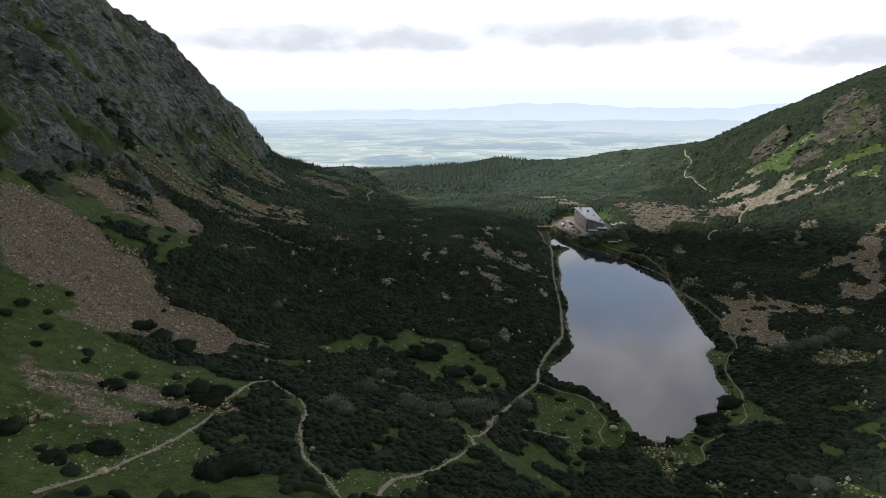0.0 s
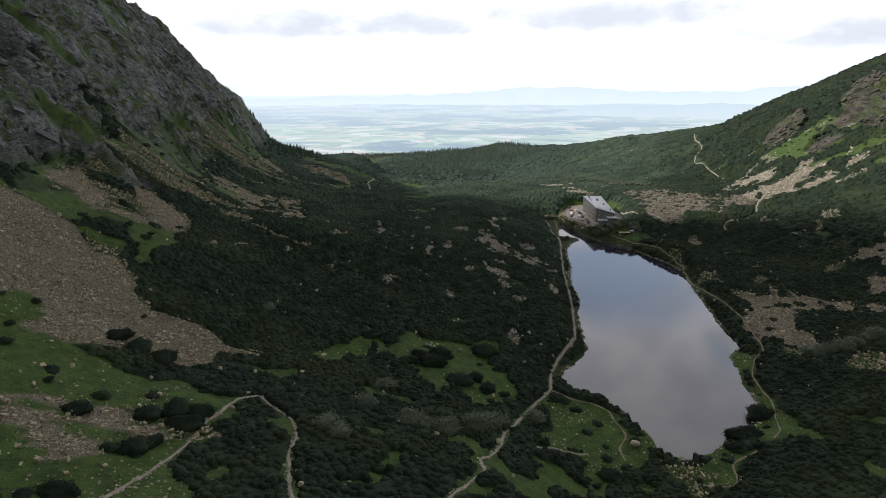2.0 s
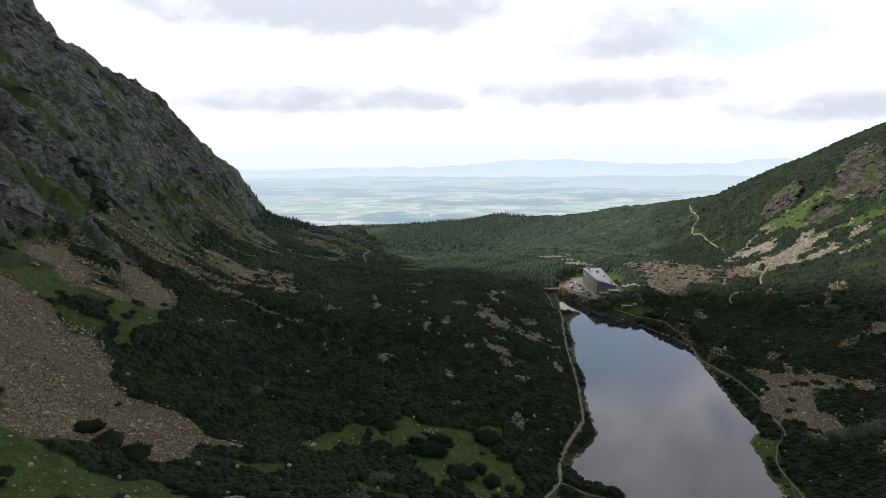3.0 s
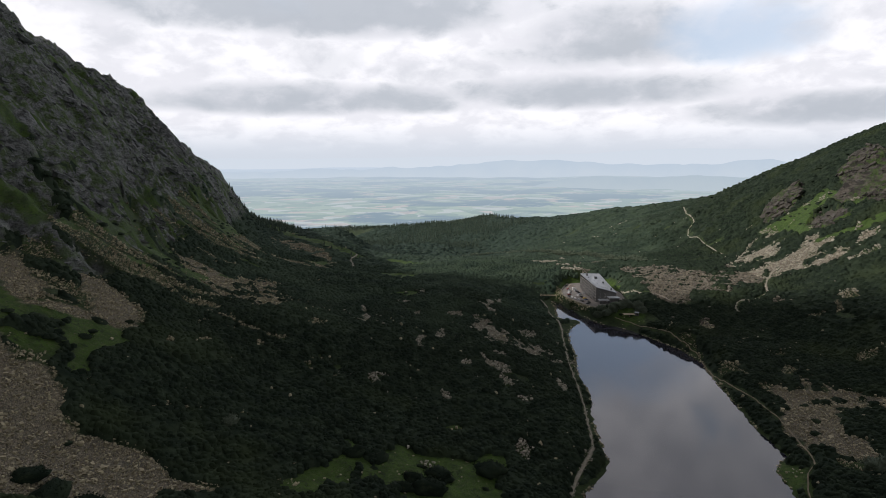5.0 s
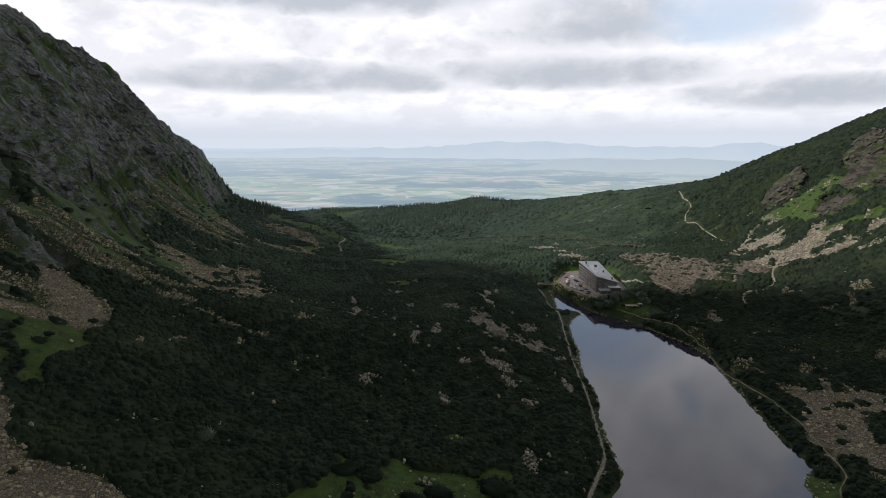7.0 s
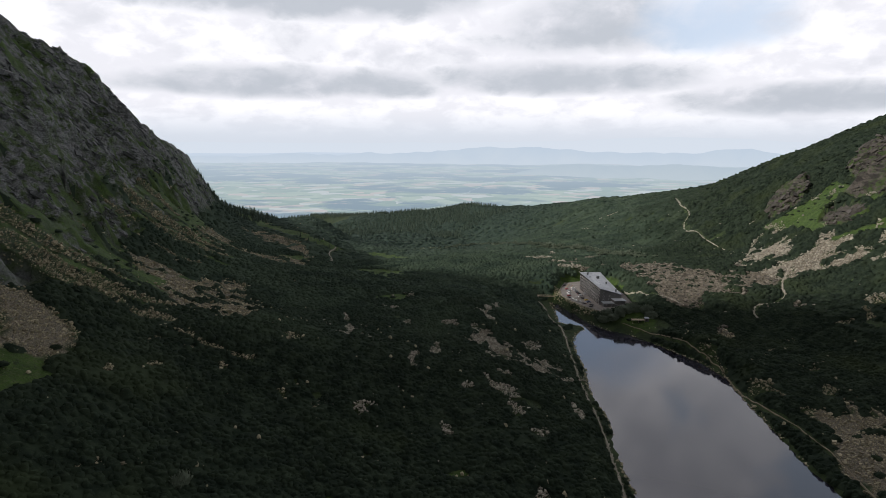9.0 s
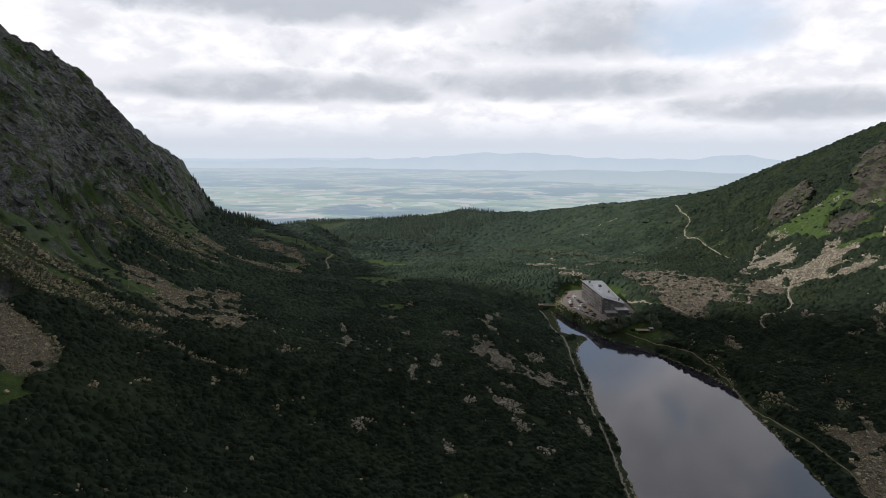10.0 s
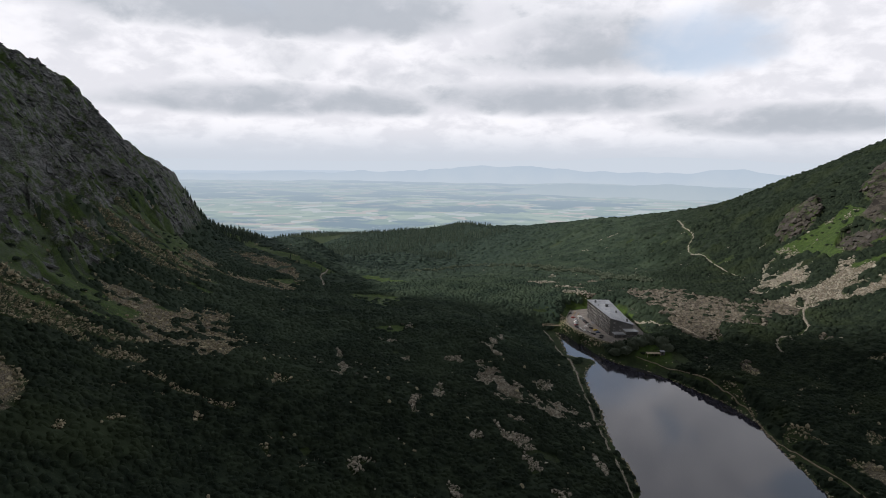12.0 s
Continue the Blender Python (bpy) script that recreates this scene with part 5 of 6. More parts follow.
x, y = jittered(-140, 400, 195, 345, 2.6, RNG)
s, g, c, w, shore, trail, yard = site(x, y)
keep = ~w & (trail > 1.0) & (fractal(x, y, 22, 251, 3) + 0.5 * g > RNG.uniform(0.1, 1.4, len(x)))
x, y = x[keep], y[keep]
scatter("meadow_stones", stones, x, y, height_at(x, y) + 0.05, RNG.uniform(0.2, 0.62, len(x)), STONE, "small pale stones scattered in the grass", "stones", tilt=0.2, stretch=0.3)

along = np.cumsum([0] + [math.dist(a, b) for a, b in zip(shore_line, shore_line[1:])])
d = np.arange(0, along[-1], 1.15)
sx, sy = np.interp(d, along, [p[0] for p in shore_line]), np.interp(d, along, [p[1] for p in shore_line])
sx, sy = sx + RNG.normal(0, 0.8, len(d)), sy + RNG.normal(0, 0.8, len(d))
keep = value_noise(sx, sy, 22, 111) > -0.35
scatter("shore_stones", stones, sx[keep], sy[keep], np.maximum(height_at(sx, sy)[keep], -0.35), RNG.uniform(0.3, 0.95, keep.sum()), STONE, "dark wet stones along the lake shore", "stones", tilt=0.2, stretch=0.3)


# ---- rock slabs of the crags: leaning plates that step out of the face ----
def slabs(name, x0, x1, y0, y1, step, lean, long, label, mat):
    x, y = jittered(x0, x1, y0, y1, step, RNG)
    rock = field_at(wall, x, y)
    turfy = field_at(ledge_turf, x, y)
    keep = (rock > 0.45) & (turfy < 0.5) & (fractal(x, y, 26, 141, 4, 0.6) > -0.05)
    x, y = x[keep], y[keep]
    n = len(x)
    nx_, ny_ = -field_at(tilt_x, x, y), -field_at(tilt_y, x, y)
    up = np.stack([nx_, ny_, np.ones(n)], -1)
    up /= np.linalg.norm(up, axis=1)[:, None]
    axis = np.array(lean)[None] + RNG.normal(0, 0.5, (n, 3))
    axis -= up * (axis * up).sum(1)[:, None]
    axis /= np.linalg.norm(axis, axis=1)[:, None]
    across = np.cross(up, axis)
    roll = RNG.normal(0.35, 0.3, n)[:, None]
    up, across = up * np.cos(roll) + across * np.sin(roll), across * np.cos(roll) - up * np.sin(roll)
    size = long * np.clip((np.hypot(x, y) - 250) / 450, 0.4, 1.0) * (0.35 + 0.9 * RNG.uniform(0, 1, n) ** 2)
    dims = np.stack([size, size * RNG.uniform(0.45, 0.95, n), size * RNG.uniform(0.25, 0.6, n)], -1)
    base = np.stack([x, y, height_at(x, y)], -1)
    which = RNG.integers(0, len(stones), n)
    verts, faces, count = [], [], 0
    for q, (v, f) in enumerate(stones):
        sel = which == q
        d = dims[sel][:, None, :] * v[None]
        p = base[sel][:, None] + d[..., :1] * axis[sel][:, None] + d[..., 1:2] * across[sel][:, None] + d[..., 2:] * up[sel][:, None]
        verts.append(p.reshape(-1, 3))
        faces.append((f[None] + (count + np.arange(sel.sum()) * 8)[:, None, None]).reshape(-1, 3))
        count += int(sel.sum()) * 8
    me = mesh_from(name, np.concatenate(verts), np.concatenate(faces), mat)
    tagged(new(name, me), label, "rock", kind="stuff")


slabs("cliff_ribs", -330, -110, 330, 1300, 13.0, (0.35, 0.72, -0.62), 7.5, "broad grey granite ribs of the cliff", CRAG)
slabs("cliff_slabs", -330, -110, 330, 1300, 3.0, (0.35, 0.72, -0.62), 3.2, "grey leaning granite slabs of the cliff", CRAG)
slabs("crag_slabs", 520, 900, 600, 1150, 3.4, (-0.6, -0.1, -0.7), 5.0, "brown-grey granite crags on the slope", BROWN_CRAG)

# ---- footpaths ----
def resample(line, step):
    p = np.asarray(line, float)
    d = np.concatenate([[0], np.cumsum(np.hypot(*np.diff(p, axis=0).T))])
    at = np.linspace(0, d[-1], max(2, int(d[-1] / step)))
    return np.stack([hermite(d, p[:, 0], at), hermite(d, p[:, 1], at)], -1)


flank_x, flank_y = [], []
for name, line, width, mat, label in (
        ("west_path", WEST_PATH, 1.6, GRAVEL, "stony pale footpath along the lake and through the pines"),
        ("upper_path", UPPER_PATH, 1.5, GRAVEL, "stony pale footpath climbing over the turf"),
        ("zigzag_path", ZIGZAG_PATH, 1.5, GRAVEL, "stony pale footpath winding between dwarf pines"),
        ("spit_path", SPIT_PATH, 1.2, DIRT, "narrow trodden path over the lakeside turf"),
        ("east_path", EAST_PATH, 0.9, DIRT, "stony footpath along the lake shore"),
        ("outlet_path", OUTLET_PATH, 1.1, DIRT, "narrow trodden path near the lake outlet"),
        ("saddle_path", SADDLE_PATH, 1.7, GRAVEL, "pale footpath climbing to the saddle"),
        ("bend_path", BEND_PATH, 2.0, GRAVEL, "pale footpath bending down the slope"),
        ("lodge_path", LODGE_PATH, 1.3, GRAVEL, "pale footpath from the lodge to the boulders"),
        ("low_path", LOW_PATH, 1.1, GRAVEL, "short pale path at the meadow edge"),
        ("far_path", FAR_PATH, 2.2, GRAVEL, "pale footpath over the brow of the valley")):
    p = resample(line, 1.6)
    p = p + np.stack([value_noise(p[:, 0], p[:, 1], 9, 121), value_noise(p[:, 0], p[:, 1], 9, 122)], -1) * 0.7
    along = np.gradient(p, axis=0)
    side = np.stack([-along[:, 1], along[:, 0]], -1) / (np.hypot(*along.T)[:, None] + 1e-9)
    half = 0.40 * width * (1 + 0.45 * value_noise(p[:, 0], p[:, 1], 3.5, 123))[:, None]
    rows = []
    for k, lift in ((-1.0, 0.02), (-0.6, 0.28), (0.6, 0.28), (1.0, 0.02)):
        q = p + side * half * k
        rows.append(np.column_stack([q, np.maximum(height_at(q[:, 0], q[:, 1]), 0.25) + lift]))
    n = len(p)
    v = np.concatenate(rows)
    k = np.arange(n - 1)
    faces = np.concatenate([np.stack([k + r * n, k + (r + 1) * n, k + (r + 1) * n + 1, k + r * n + 1], -1) for r in range(3)])
    tagged(new(name, mesh_from(name, v, faces, mat, True)), label, "footpath", kind="structure")
    if mat is GRAVEL:
        for s in (-1, 1):
            q = p + side * (half * s + RNG.normal(0, 0.35, (n, 1)))
            keep = RNG.uniform(0, 1, n) < 0.75
            flank_x.append(q[keep, 0])
            flank_y.append(q[keep, 1])
fx, fy = np.concatenate(flank_x), np.concatenate(flank_y)
scatter("path_stones", stones, fx, fy, np.maximum(height_at(fx, fy), 0.2) + 0.1, RNG.uniform(0.25, 0.62, len(fx)), PALE_STONE, "pale stones laid along the edges of the footpaths", "stones", tilt=0.15, stretch=0.3)

# ---- the mountain lodge on its terrace ----
def empty(name, x, y, z, turn=0.0):
    e = new(name)
    e.matrix_basis = pose(x, y, z, 0, 0, turn)
    return e


def set_in(ob, thing, m):
    """Stands a part at the pose m of the world under its thing."""
    ob.parent = thing
    ob.matrix_basis = thing.matrix_basis.inverted() @ m
    return ob


def prism(corners, lows, highs):
    """An upright solid over a plan of corners, with its own floor and top heights."""
    bm = bmesh.new()
    low = [bm.verts.new((x, y, z)) for (x, y), z in zip(corners, lows)]
    high = [bm.verts.new((x, y, z)) for (x, y), z in zip(corners, highs)]
    bm.faces.new(low[::-1])
    bm.faces.new(high)
    n = len(corners)
    for k in range(n):
        bm.faces.new((low[k], low[(k + 1) % n], high[(k + 1) % n], high[k]))
    bmesh.ops.recalc_face_normals(bm, faces=bm.faces)
    return bm


def shifted(bm, x, y, z):
    bmesh.ops.translate(bm, verts=bm.verts, vec=(-x, -y, -z))
    return bm


BASE = TERRACE_HEIGHT
NW, SW, SE, NE = (263, 787), (256, 722), (276, 719), (284, 785)
TOPS = (26.0, 24.6, 18.8, 25.6)
lodge = tagged(empty("mountain_lodge", 268, 752, BASE), "long dark five-storey mountain lodge with a pale sloping roof", "building")
part("wall", shifted(prism((NW, SW, SE, NE), [BASE - 3] * 4, [h - 0.5 for h in TOPS]), 268, 752, BASE), CLADDING, lodge, "dark timber-clad facade")


def outset(p, k):
    return (268 + (p[0] - 268) * k, 752 + (p[1] - 752) * k)


roof = part("roof", shifted(prism([outset(p, 1.035) for p in (NW, SW, SE, NE)], [h - 0.45 for h in TOPS], [h + 0.05 for h in TOPS]), 268, 752, BASE), ROOFING, lodge, "pale grey sheet-metal sloping roof")


def roof_height(u, v):
    """Top of the roof at u along the lodge from its far end and v across it, and the place."""
    a = Vector((*NW, TOPS[0])).lerp(Vector((*SW, TOPS[1])), u)
    b = Vector((*NE, TOPS[3])).lerp(Vector((*SE, TOPS[2])), u)
    return a.lerp(b, v)


for k in range(1, 24):
    a, b = roof_height(k / 24, -0.02), roof_height(k / 24, 1.02)
    bm = boxed((-(b - a).length / 2, -0.05, 0), ((b - a).length / 2, 0.05, 0.09))
    d = b - a
    m = Matrix.Translation((a + b) / 2 + Vector((0, 0, 0.02))) @ d.to_track_quat("X", "Z").to_matrix().to_4x4()
    seam = part("seam", bm, ROOFING)
    seam.parent = roof
    seam.matrix_basis = lodge.matrix_basis.inverted() @ m
for u, v, w, h in ((0.12, 0.25, 1.5, 2.4), (0.36, 0.52, 2.4, 3.0), (0.60, 0.70, 1.3, 2.2), (0.93, 0.82, 1.1, 2.6)):
    p = roof_height(u, v)
    chimney = part("chimney", boxed((-w / 2, -w / 2, -0.6), (w / 2, w / 2, h - 0.3), 0.06), METAL)
    set_in(chimney, lodge, Matrix.Translation(p))
    cap = part("chimney_cap", boxed((-w * 0.62, -w * 0.62, h - 0.28), (w * 0.62, w * 0.62, h), 0.05), METAL, chimney)
for u, v in ((0.55, 0.3), (0.63, 0.34), (0.52, 0.42), (0.72, 0.3), (0.22, 0.6), (0.3, 0.2)):
    vent = part("roof_vent", boxed((-0.45, -0.45, -0.2), (0.45, 0.45, 0.8), 0.1), METAL)
    set_in(vent, lodge, Matrix.Translation(roof_height(u, v)))


def window_meshes(w, h):
    """The frame and the pane of a window, its outside towards +y."""
    bm = bmesh.new()
    for lo, hi in (((-w / 2, -0.05, -h / 2), (w / 2, 0.12, -h / 2 + 0.08)), ((-w / 2, -0.05, h / 2 - 0.08), (w / 2, 0.12, h / 2)),
                   ((-w / 2, -0.05, -h / 2), (-w / 2 + 0.08, 0.12, h / 2)), ((w / 2 - 0.08, -0.05, -h / 2), (w / 2, 0.12, h / 2)),
                   ((-0.05, -0.05, -h / 2), (0.05, 0.10, h / 2))):
        box(bm, lo, hi)
    frame_mesh = bpy.data.meshes.new("window")
    bm.to_mesh(frame_mesh)
    bm.free()
    frame_mesh.materials.append(TRIM)
    bm = boxed((-w / 2 + 0.1, -0.05, -h / 2 + 0.1), (w / 2 - 0.1, 0.05, h / 2 - 0.1))
    pane_mesh = bpy.data.meshes.new("pane")
    bm.to_mesh(pane_mesh)
    bm.free()
    pane_mesh.materials.append(PANE)
    return frame_mesh, pane_mesh


def wall_frame(a, b, u, z, out=0.05):
    """The pose on the wall from a to b, u along it, its y axis outwards (to the left of a to b)."""
    a, b = Vector((*a, 0)), Vector((*b, 0))
    along = (b - a).normalized()
    normal = Vector((along.y, -along.x, 0))
    p = a.lerp(b, u) + normal * out
    m = Matrix((along, normal, Vector((0, 0, 1)))).transposed().to_4x4()
    return Matrix.Translation((p.x, p.y, z)) @ m


small, large = window_meshes(1.7, 1.5), window_meshes(2.4, 2.0)
# the long front: four rows of bedrooms over a glazed ground floor
for row in range(4):
    for k in range(19):
        u = (k + 0.5) / 19
        top = TOPS[0] + (TOPS[1] - TOPS[0]) * u
        z = BASE + 4.9 + row * 3.1
        if z + 1.3 > top - 0.5:
            continue
        m = wall_frame(SW, NW, 1 - u, z)
        m = m @ Matrix.Rotation(math.pi, 4, "Z")
        m = Matrix.Translation(Vector((-0.10, 0, 0))) @ m
        w = set_in(part("window", small[0], None), lodge, m)
        part("pane", small[1], None, w, "grey reflecting window pane")
for k in range(13):
    m = Matrix.Translation(Vector((-0.10, 0, 0))) @ wall_frame(SW, NW, (k + 0.5) / 13, BASE + 1.7) @ Matrix.Rotation(math.pi, 4, "Z")
    w = set_in(part("window", large[0], None), lodge, m)
    part("pane", large[1], None, w, "dark ground-floor window pane")
for row in range(1, 5):
    ledge_bm = boxed((0, -0.28, -0.14), (63, 0.02, 0.14), 0.03)
    m = Matrix.Translation(Vector((-0.05, 0, 0))) @ wall_frame(SW, NW, 0.02, BASE + 0.2 + row * 3.1)
    ledge_ob = part("floor_band", ledge_bm, METAL)
    set_in(ledge_ob, lodge, m)
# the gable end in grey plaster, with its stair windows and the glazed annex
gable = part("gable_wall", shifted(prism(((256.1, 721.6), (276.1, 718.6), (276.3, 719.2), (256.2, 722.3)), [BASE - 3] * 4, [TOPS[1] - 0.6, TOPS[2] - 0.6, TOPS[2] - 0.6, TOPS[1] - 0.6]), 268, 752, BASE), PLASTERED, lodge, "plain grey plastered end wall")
for u, z in ((0.18, 5.2), (0.18, 8.4), (0.18, 11.5), (0.45, 5.4), (0.45, 8.5), (0.72, 5.6)):
    m = wall_frame(SW, SE, u, BASE + z, 0.55)
    w = set_in(part("window", small[0], None), lodge, m)
    part("pane", small[1], None, w)
for plan, eaves, wide, label in ((((257, 713.6), (266, 712.2), (267, 720.0), (258, 721.6)), 3.3, 2, "low flat-roofed grey annex"),
                                (((266.3, 711.6), (276.2, 710.0), (277, 718.6), (267.3, 720.0)), 6.1, 3, "taller flat-roofed grey annex")):
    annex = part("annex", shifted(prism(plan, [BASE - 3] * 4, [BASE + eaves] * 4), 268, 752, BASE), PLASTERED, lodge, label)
    rim = [(x + (0.6 if k in (1, 2) else -0.6), y - (0.8 if k < 2 else 0.0)) for k, (x, y) in enumerate(plan)]
    top = part("annex_roof", shifted(prism(rim, [BASE + eaves] * 4, [BASE + eaves + 0.4] * 4), 268, 752, BASE), ROOFING, lodge, "flat pale roof")
    for k in range(wide):
        w = set_in(part("window", large[0], None), lodge, wall_frame(plan[0], plan[1], (k + 0.5) / wide, BASE + 1.8))
        part("pane", large[1], None, w)
part("porch", shifted(prism(((252.8, 750), (255.6, 750), (256.6, 758), (253.6, 758)), [BASE + 3.0] * 4, [BASE + 3.4] * 4), 268, 752, BASE), METAL, lodge, "dark canopy over the entrance")
for x, y in ((253.1, 750.4), (253.9, 757.6)):
    part("porch_post", shifted(boxed((x - 0.09, y - 0.09, BASE - 0.1), (x + 0.09, y + 0.09, BASE + 3.1), 0.02), 268, 752, BASE), METAL, lodge)

# ---- terrace: paved yard, its wall and picnic tables ----
yard = part("car_park", prism(TERRACE, [TERRACE_HEIGHT - 0.6] * len(TERRACE), [TERRACE_HEIGHT + 0.06] * len(TERRACE)), ASPHALT)
tagged(yard, "worn grey-brown paved car park in front of the lodge", "car park", kind="structure")
wall_line = resample(TERRACE[:6], 2.2)
retaining = tagged(empty("retaining_wall", *TERRACE[2], TERRACE_HEIGHT), "low stone wall along the edge of the car park", "wall")
block = bpy.data.meshes.new("block")
bm = boxed((-1.08, -0.35, -1.6), (1.08, 0.35, 0.85), 0.08)
bm.to_mesh(block)
bm.free()
block.materials.append(PALE_STONE)
for a, b in zip(wall_line, wall_line[1:]):
    turn = math.degrees(math.atan2(b[1] - a[1], b[0] - a[0]))
    set_in(part("block", block, None), retaining, pose((a[0] + b[0]) / 2, (a[1] + b[1]) / 2, TERRACE_HEIGHT + RNG.uniform(-0.08, 0.05), 0, 0, turn))


def picnic_table():
    t = empty("picnic_table", 0, 0, 0)
    part("tabletop", boxed((-1.0, -0.4, 0.70), (1.0, 0.4, 0.77), 0.02), TIMBER, t)
    for s in (-1, 1):
        part("bench", boxed((-1.0, s * 0.75 - 0.15, 0.42), (1.0, s * 0.75 + 0.15, 0.47), 0.02), TIMBER, t)
        part("leg", boxed((s * 0.75 - 0.05, -0.8, 0.0), (s * 0.75 + 0.05, 0.8, 0.42), 0.02), TIMBER, t)
        part("leg", boxed((s * 0.75 - 0.05, -0.12, 0.35), (s * 0.75 + 0.05, 0.12, 0.70), 0.02), TIMBER, t)
    return tagged(t, "weathered wooden picnic table with two benches on the terrace", "table", "picnic tables on the terrace")


first = picnic_table()
first.matrix_basis = pose(250, 792, TERRACE_HEIGHT + 0.06, 0, 0, 70)
for k, (x, y, turn) in enumerate(((253, 797, 65), (256, 802, 72), (259, 807, 68), (255, 792, 70), (258, 797, 66), (261, 802, 74))):
    copy_thing(first, pose(x, y, TERRACE_HEIGHT + 0.06, 0, 0, turn))


# ---- parked cars ----
def extruded(profile, half):
    """A solid of the given side profile (x, z), from -half to half across, narrowed towards its top."""
    bm = bmesh.new()
    top = max(z for _, z in profile)
    rows = []
    for s in (-1, 1):
        rows.append([bm.verts.new((x, s * half * (1.0 if z < 0.9 else 1.0 - 0.16 * (z - 0.9) / max(top - 0.9, 0.1)), z)) for x, z in profile])
    bm.faces.new(rows[0])
    bm.faces.new(rows[1][::-1])
    n = len(profile)
    for k in range(n):
        bm.faces.new((rows[0][k], rows[1][k], rows[1][(k + 1) % n], rows[0][(k + 1) % n]))
    bmesh.ops.recalc_face_normals(bm, faces=bm.faces)
    bmesh.ops.bevel(bm, geom=list(bm.edges), offset=0.05, segments=1, affect="EDGES")
    return bm


def wheel_mesh(radius, width, mat, name):
    bm = bmesh.new()
    bmesh.ops.create_cone(bm, cap_ends=True, segments=12, radius1=radius, radius2=radius, depth=width, matrix=Matrix.Rotation(math.pi / 2, 4, "X"))
    me = bpy.data.meshes.new(name)
    bm.to_mesh(me)
    bm.free()
    me.materials.append(mat)
    return me


TYRE, RIM = wheel_mesh(0.33, 0.22, RUBBER, "tyre"), wheel_mesh(0.2, 0.24, METAL, "rim")
LAMP = glass_material("lamp_glass", (0.6, 0.6, 0.58))
RED_LAMP = glass_material("tail_lamp_glass", (0.35, 0.02, 0.02))


def car(colour_name, coat, tall):
    c = empty("car", 0, 0, 0)
    if tall:
        shell = [(-2.4, 0.3), (2.3, 0.3), (2.4, 0.9), (1.7, 1.15), (1.15, 1.95), (-2.3, 2.0), (-2.42, 1.0)]
        glass = [(-2.2, 1.2), (1.55, 1.2), (1.12, 1.82), (-2.15, 1.84)]
    else:
        shell = [(-2.1, 0.28), (2.1, 0.28), (2.15, 0.72), (1.1, 0.95), (0.45, 1.42), (-1.2, 1.45), (-1.95, 0.98), (-2.15, 0.8)]
        glass = [(-1.75, 0.98), (0.92, 0.98), (0.42, 1.36), (-1.15, 1.38)]
    part("body", extruded(shell, 0.87), coat, c, colour_name + " car body")
    part("windows", extruded(glass, 0.885), DARK_GLASS, c, "dark car windows")
    for x in (-1.35, 1.35):
        for s in (-1, 1):
            w = part("wheel", TYRE, None, c)
            w.location = (x, s * 0.78, 0.33)
            part("rim", RIM, None, w)
    for s in (-1, 1):
        part("headlight", boxed((2.06, s * 0.62 - 0.18, 0.58), (2.19, s * 0.62 + 0.18, 0.74), 0.02) if not tall else boxed((2.3, s * 0.62 - 0.18, 0.7), (2.43, s * 0.62 + 0.18, 0.9), 0.02), LAMP, c)
        part("tail_light", boxed((-2.18, s * 0.68 - 0.12, 0.68), (-2.06, s * 0.68 + 0.12, 0.9), 0.02) if not tall else boxed((-2.46, s * 0.7 - 0.1, 0.8), (-2.34, s * 0.7 + 0.1, 1.2), 0.02), RED_LAMP, c)
    kind = "van" if tall else "car"
    return tagged(c, f"{colour_name} {kind} parked on the lodge terrace", kind, "cars parked by the lodge")


coats = {"white": paint("white_paint", (0.75, 0.75, 0.74)), "black": paint("black_paint", (0.02, 0.02, 0.022)), "silver": paint("silver_paint", (0.42, 0.43, 0.44)),
         "yellow": paint("yellow_paint", (0.62, 0.42, 0.04)), "blue": paint("blue_paint", (0.04, 0.07, 0.16)), "red": paint("red_paint", (0.30, 0.03, 0.025))}
CARS = (("white", True, 255, 783, 4), ("silver", False, 254.4, 777, 6), ("black", False, 253.9, 771, 3), ("black", False, 253.3, 765, 5), ("silver", False, 252.6, 758, 4),
        ("black", True, 249, 746, 92), ("yellow", False, 250.6, 739.5, 8), ("blue", False, 249.6, 732, 5), ("black", False, 238, 752, 100), ("white", False, 238.6, 746, 104),
        ("white", False, 240, 740.5, 101), ("silver", False, 241.8, 734.5, 108), ("black", False, 245, 716, 112), ("black", False, 252, 803, 20), ("red", False, 248.5, 786, 15),
        ("white", False, 246.5, 773, 35), ("white", False, 242.5, 764, 20), ("white", False, 243.8, 769.5, 24), ("red", False, 240.5, 759, 16), ("silver", False, 247.5, 778, 30), ("white", False, 256.5, 790, 8), ("black", False, 243.5, 727.5, 110), ("white", False, 246.8, 752.5, 96), ("black", False, 248.2, 721.5, 115),
        ("white", False, 281.5, 723, 80), ("silver", False, 282.5, 714.5, 8))
made = {}
for colour, tall, x, y, turn in CARS:
    z = TERRACE_HEIGHT + 0.07
    if (colour, tall) in made:
        copy_thing(made[colour, tall], pose(x, y, z, 0, 0, turn))
    else:
        made[colour, tall] = car(colour, coats[colour], tall)
        made[colour, tall].matrix_basis = pose(x, y, z, 0, 0, turn)

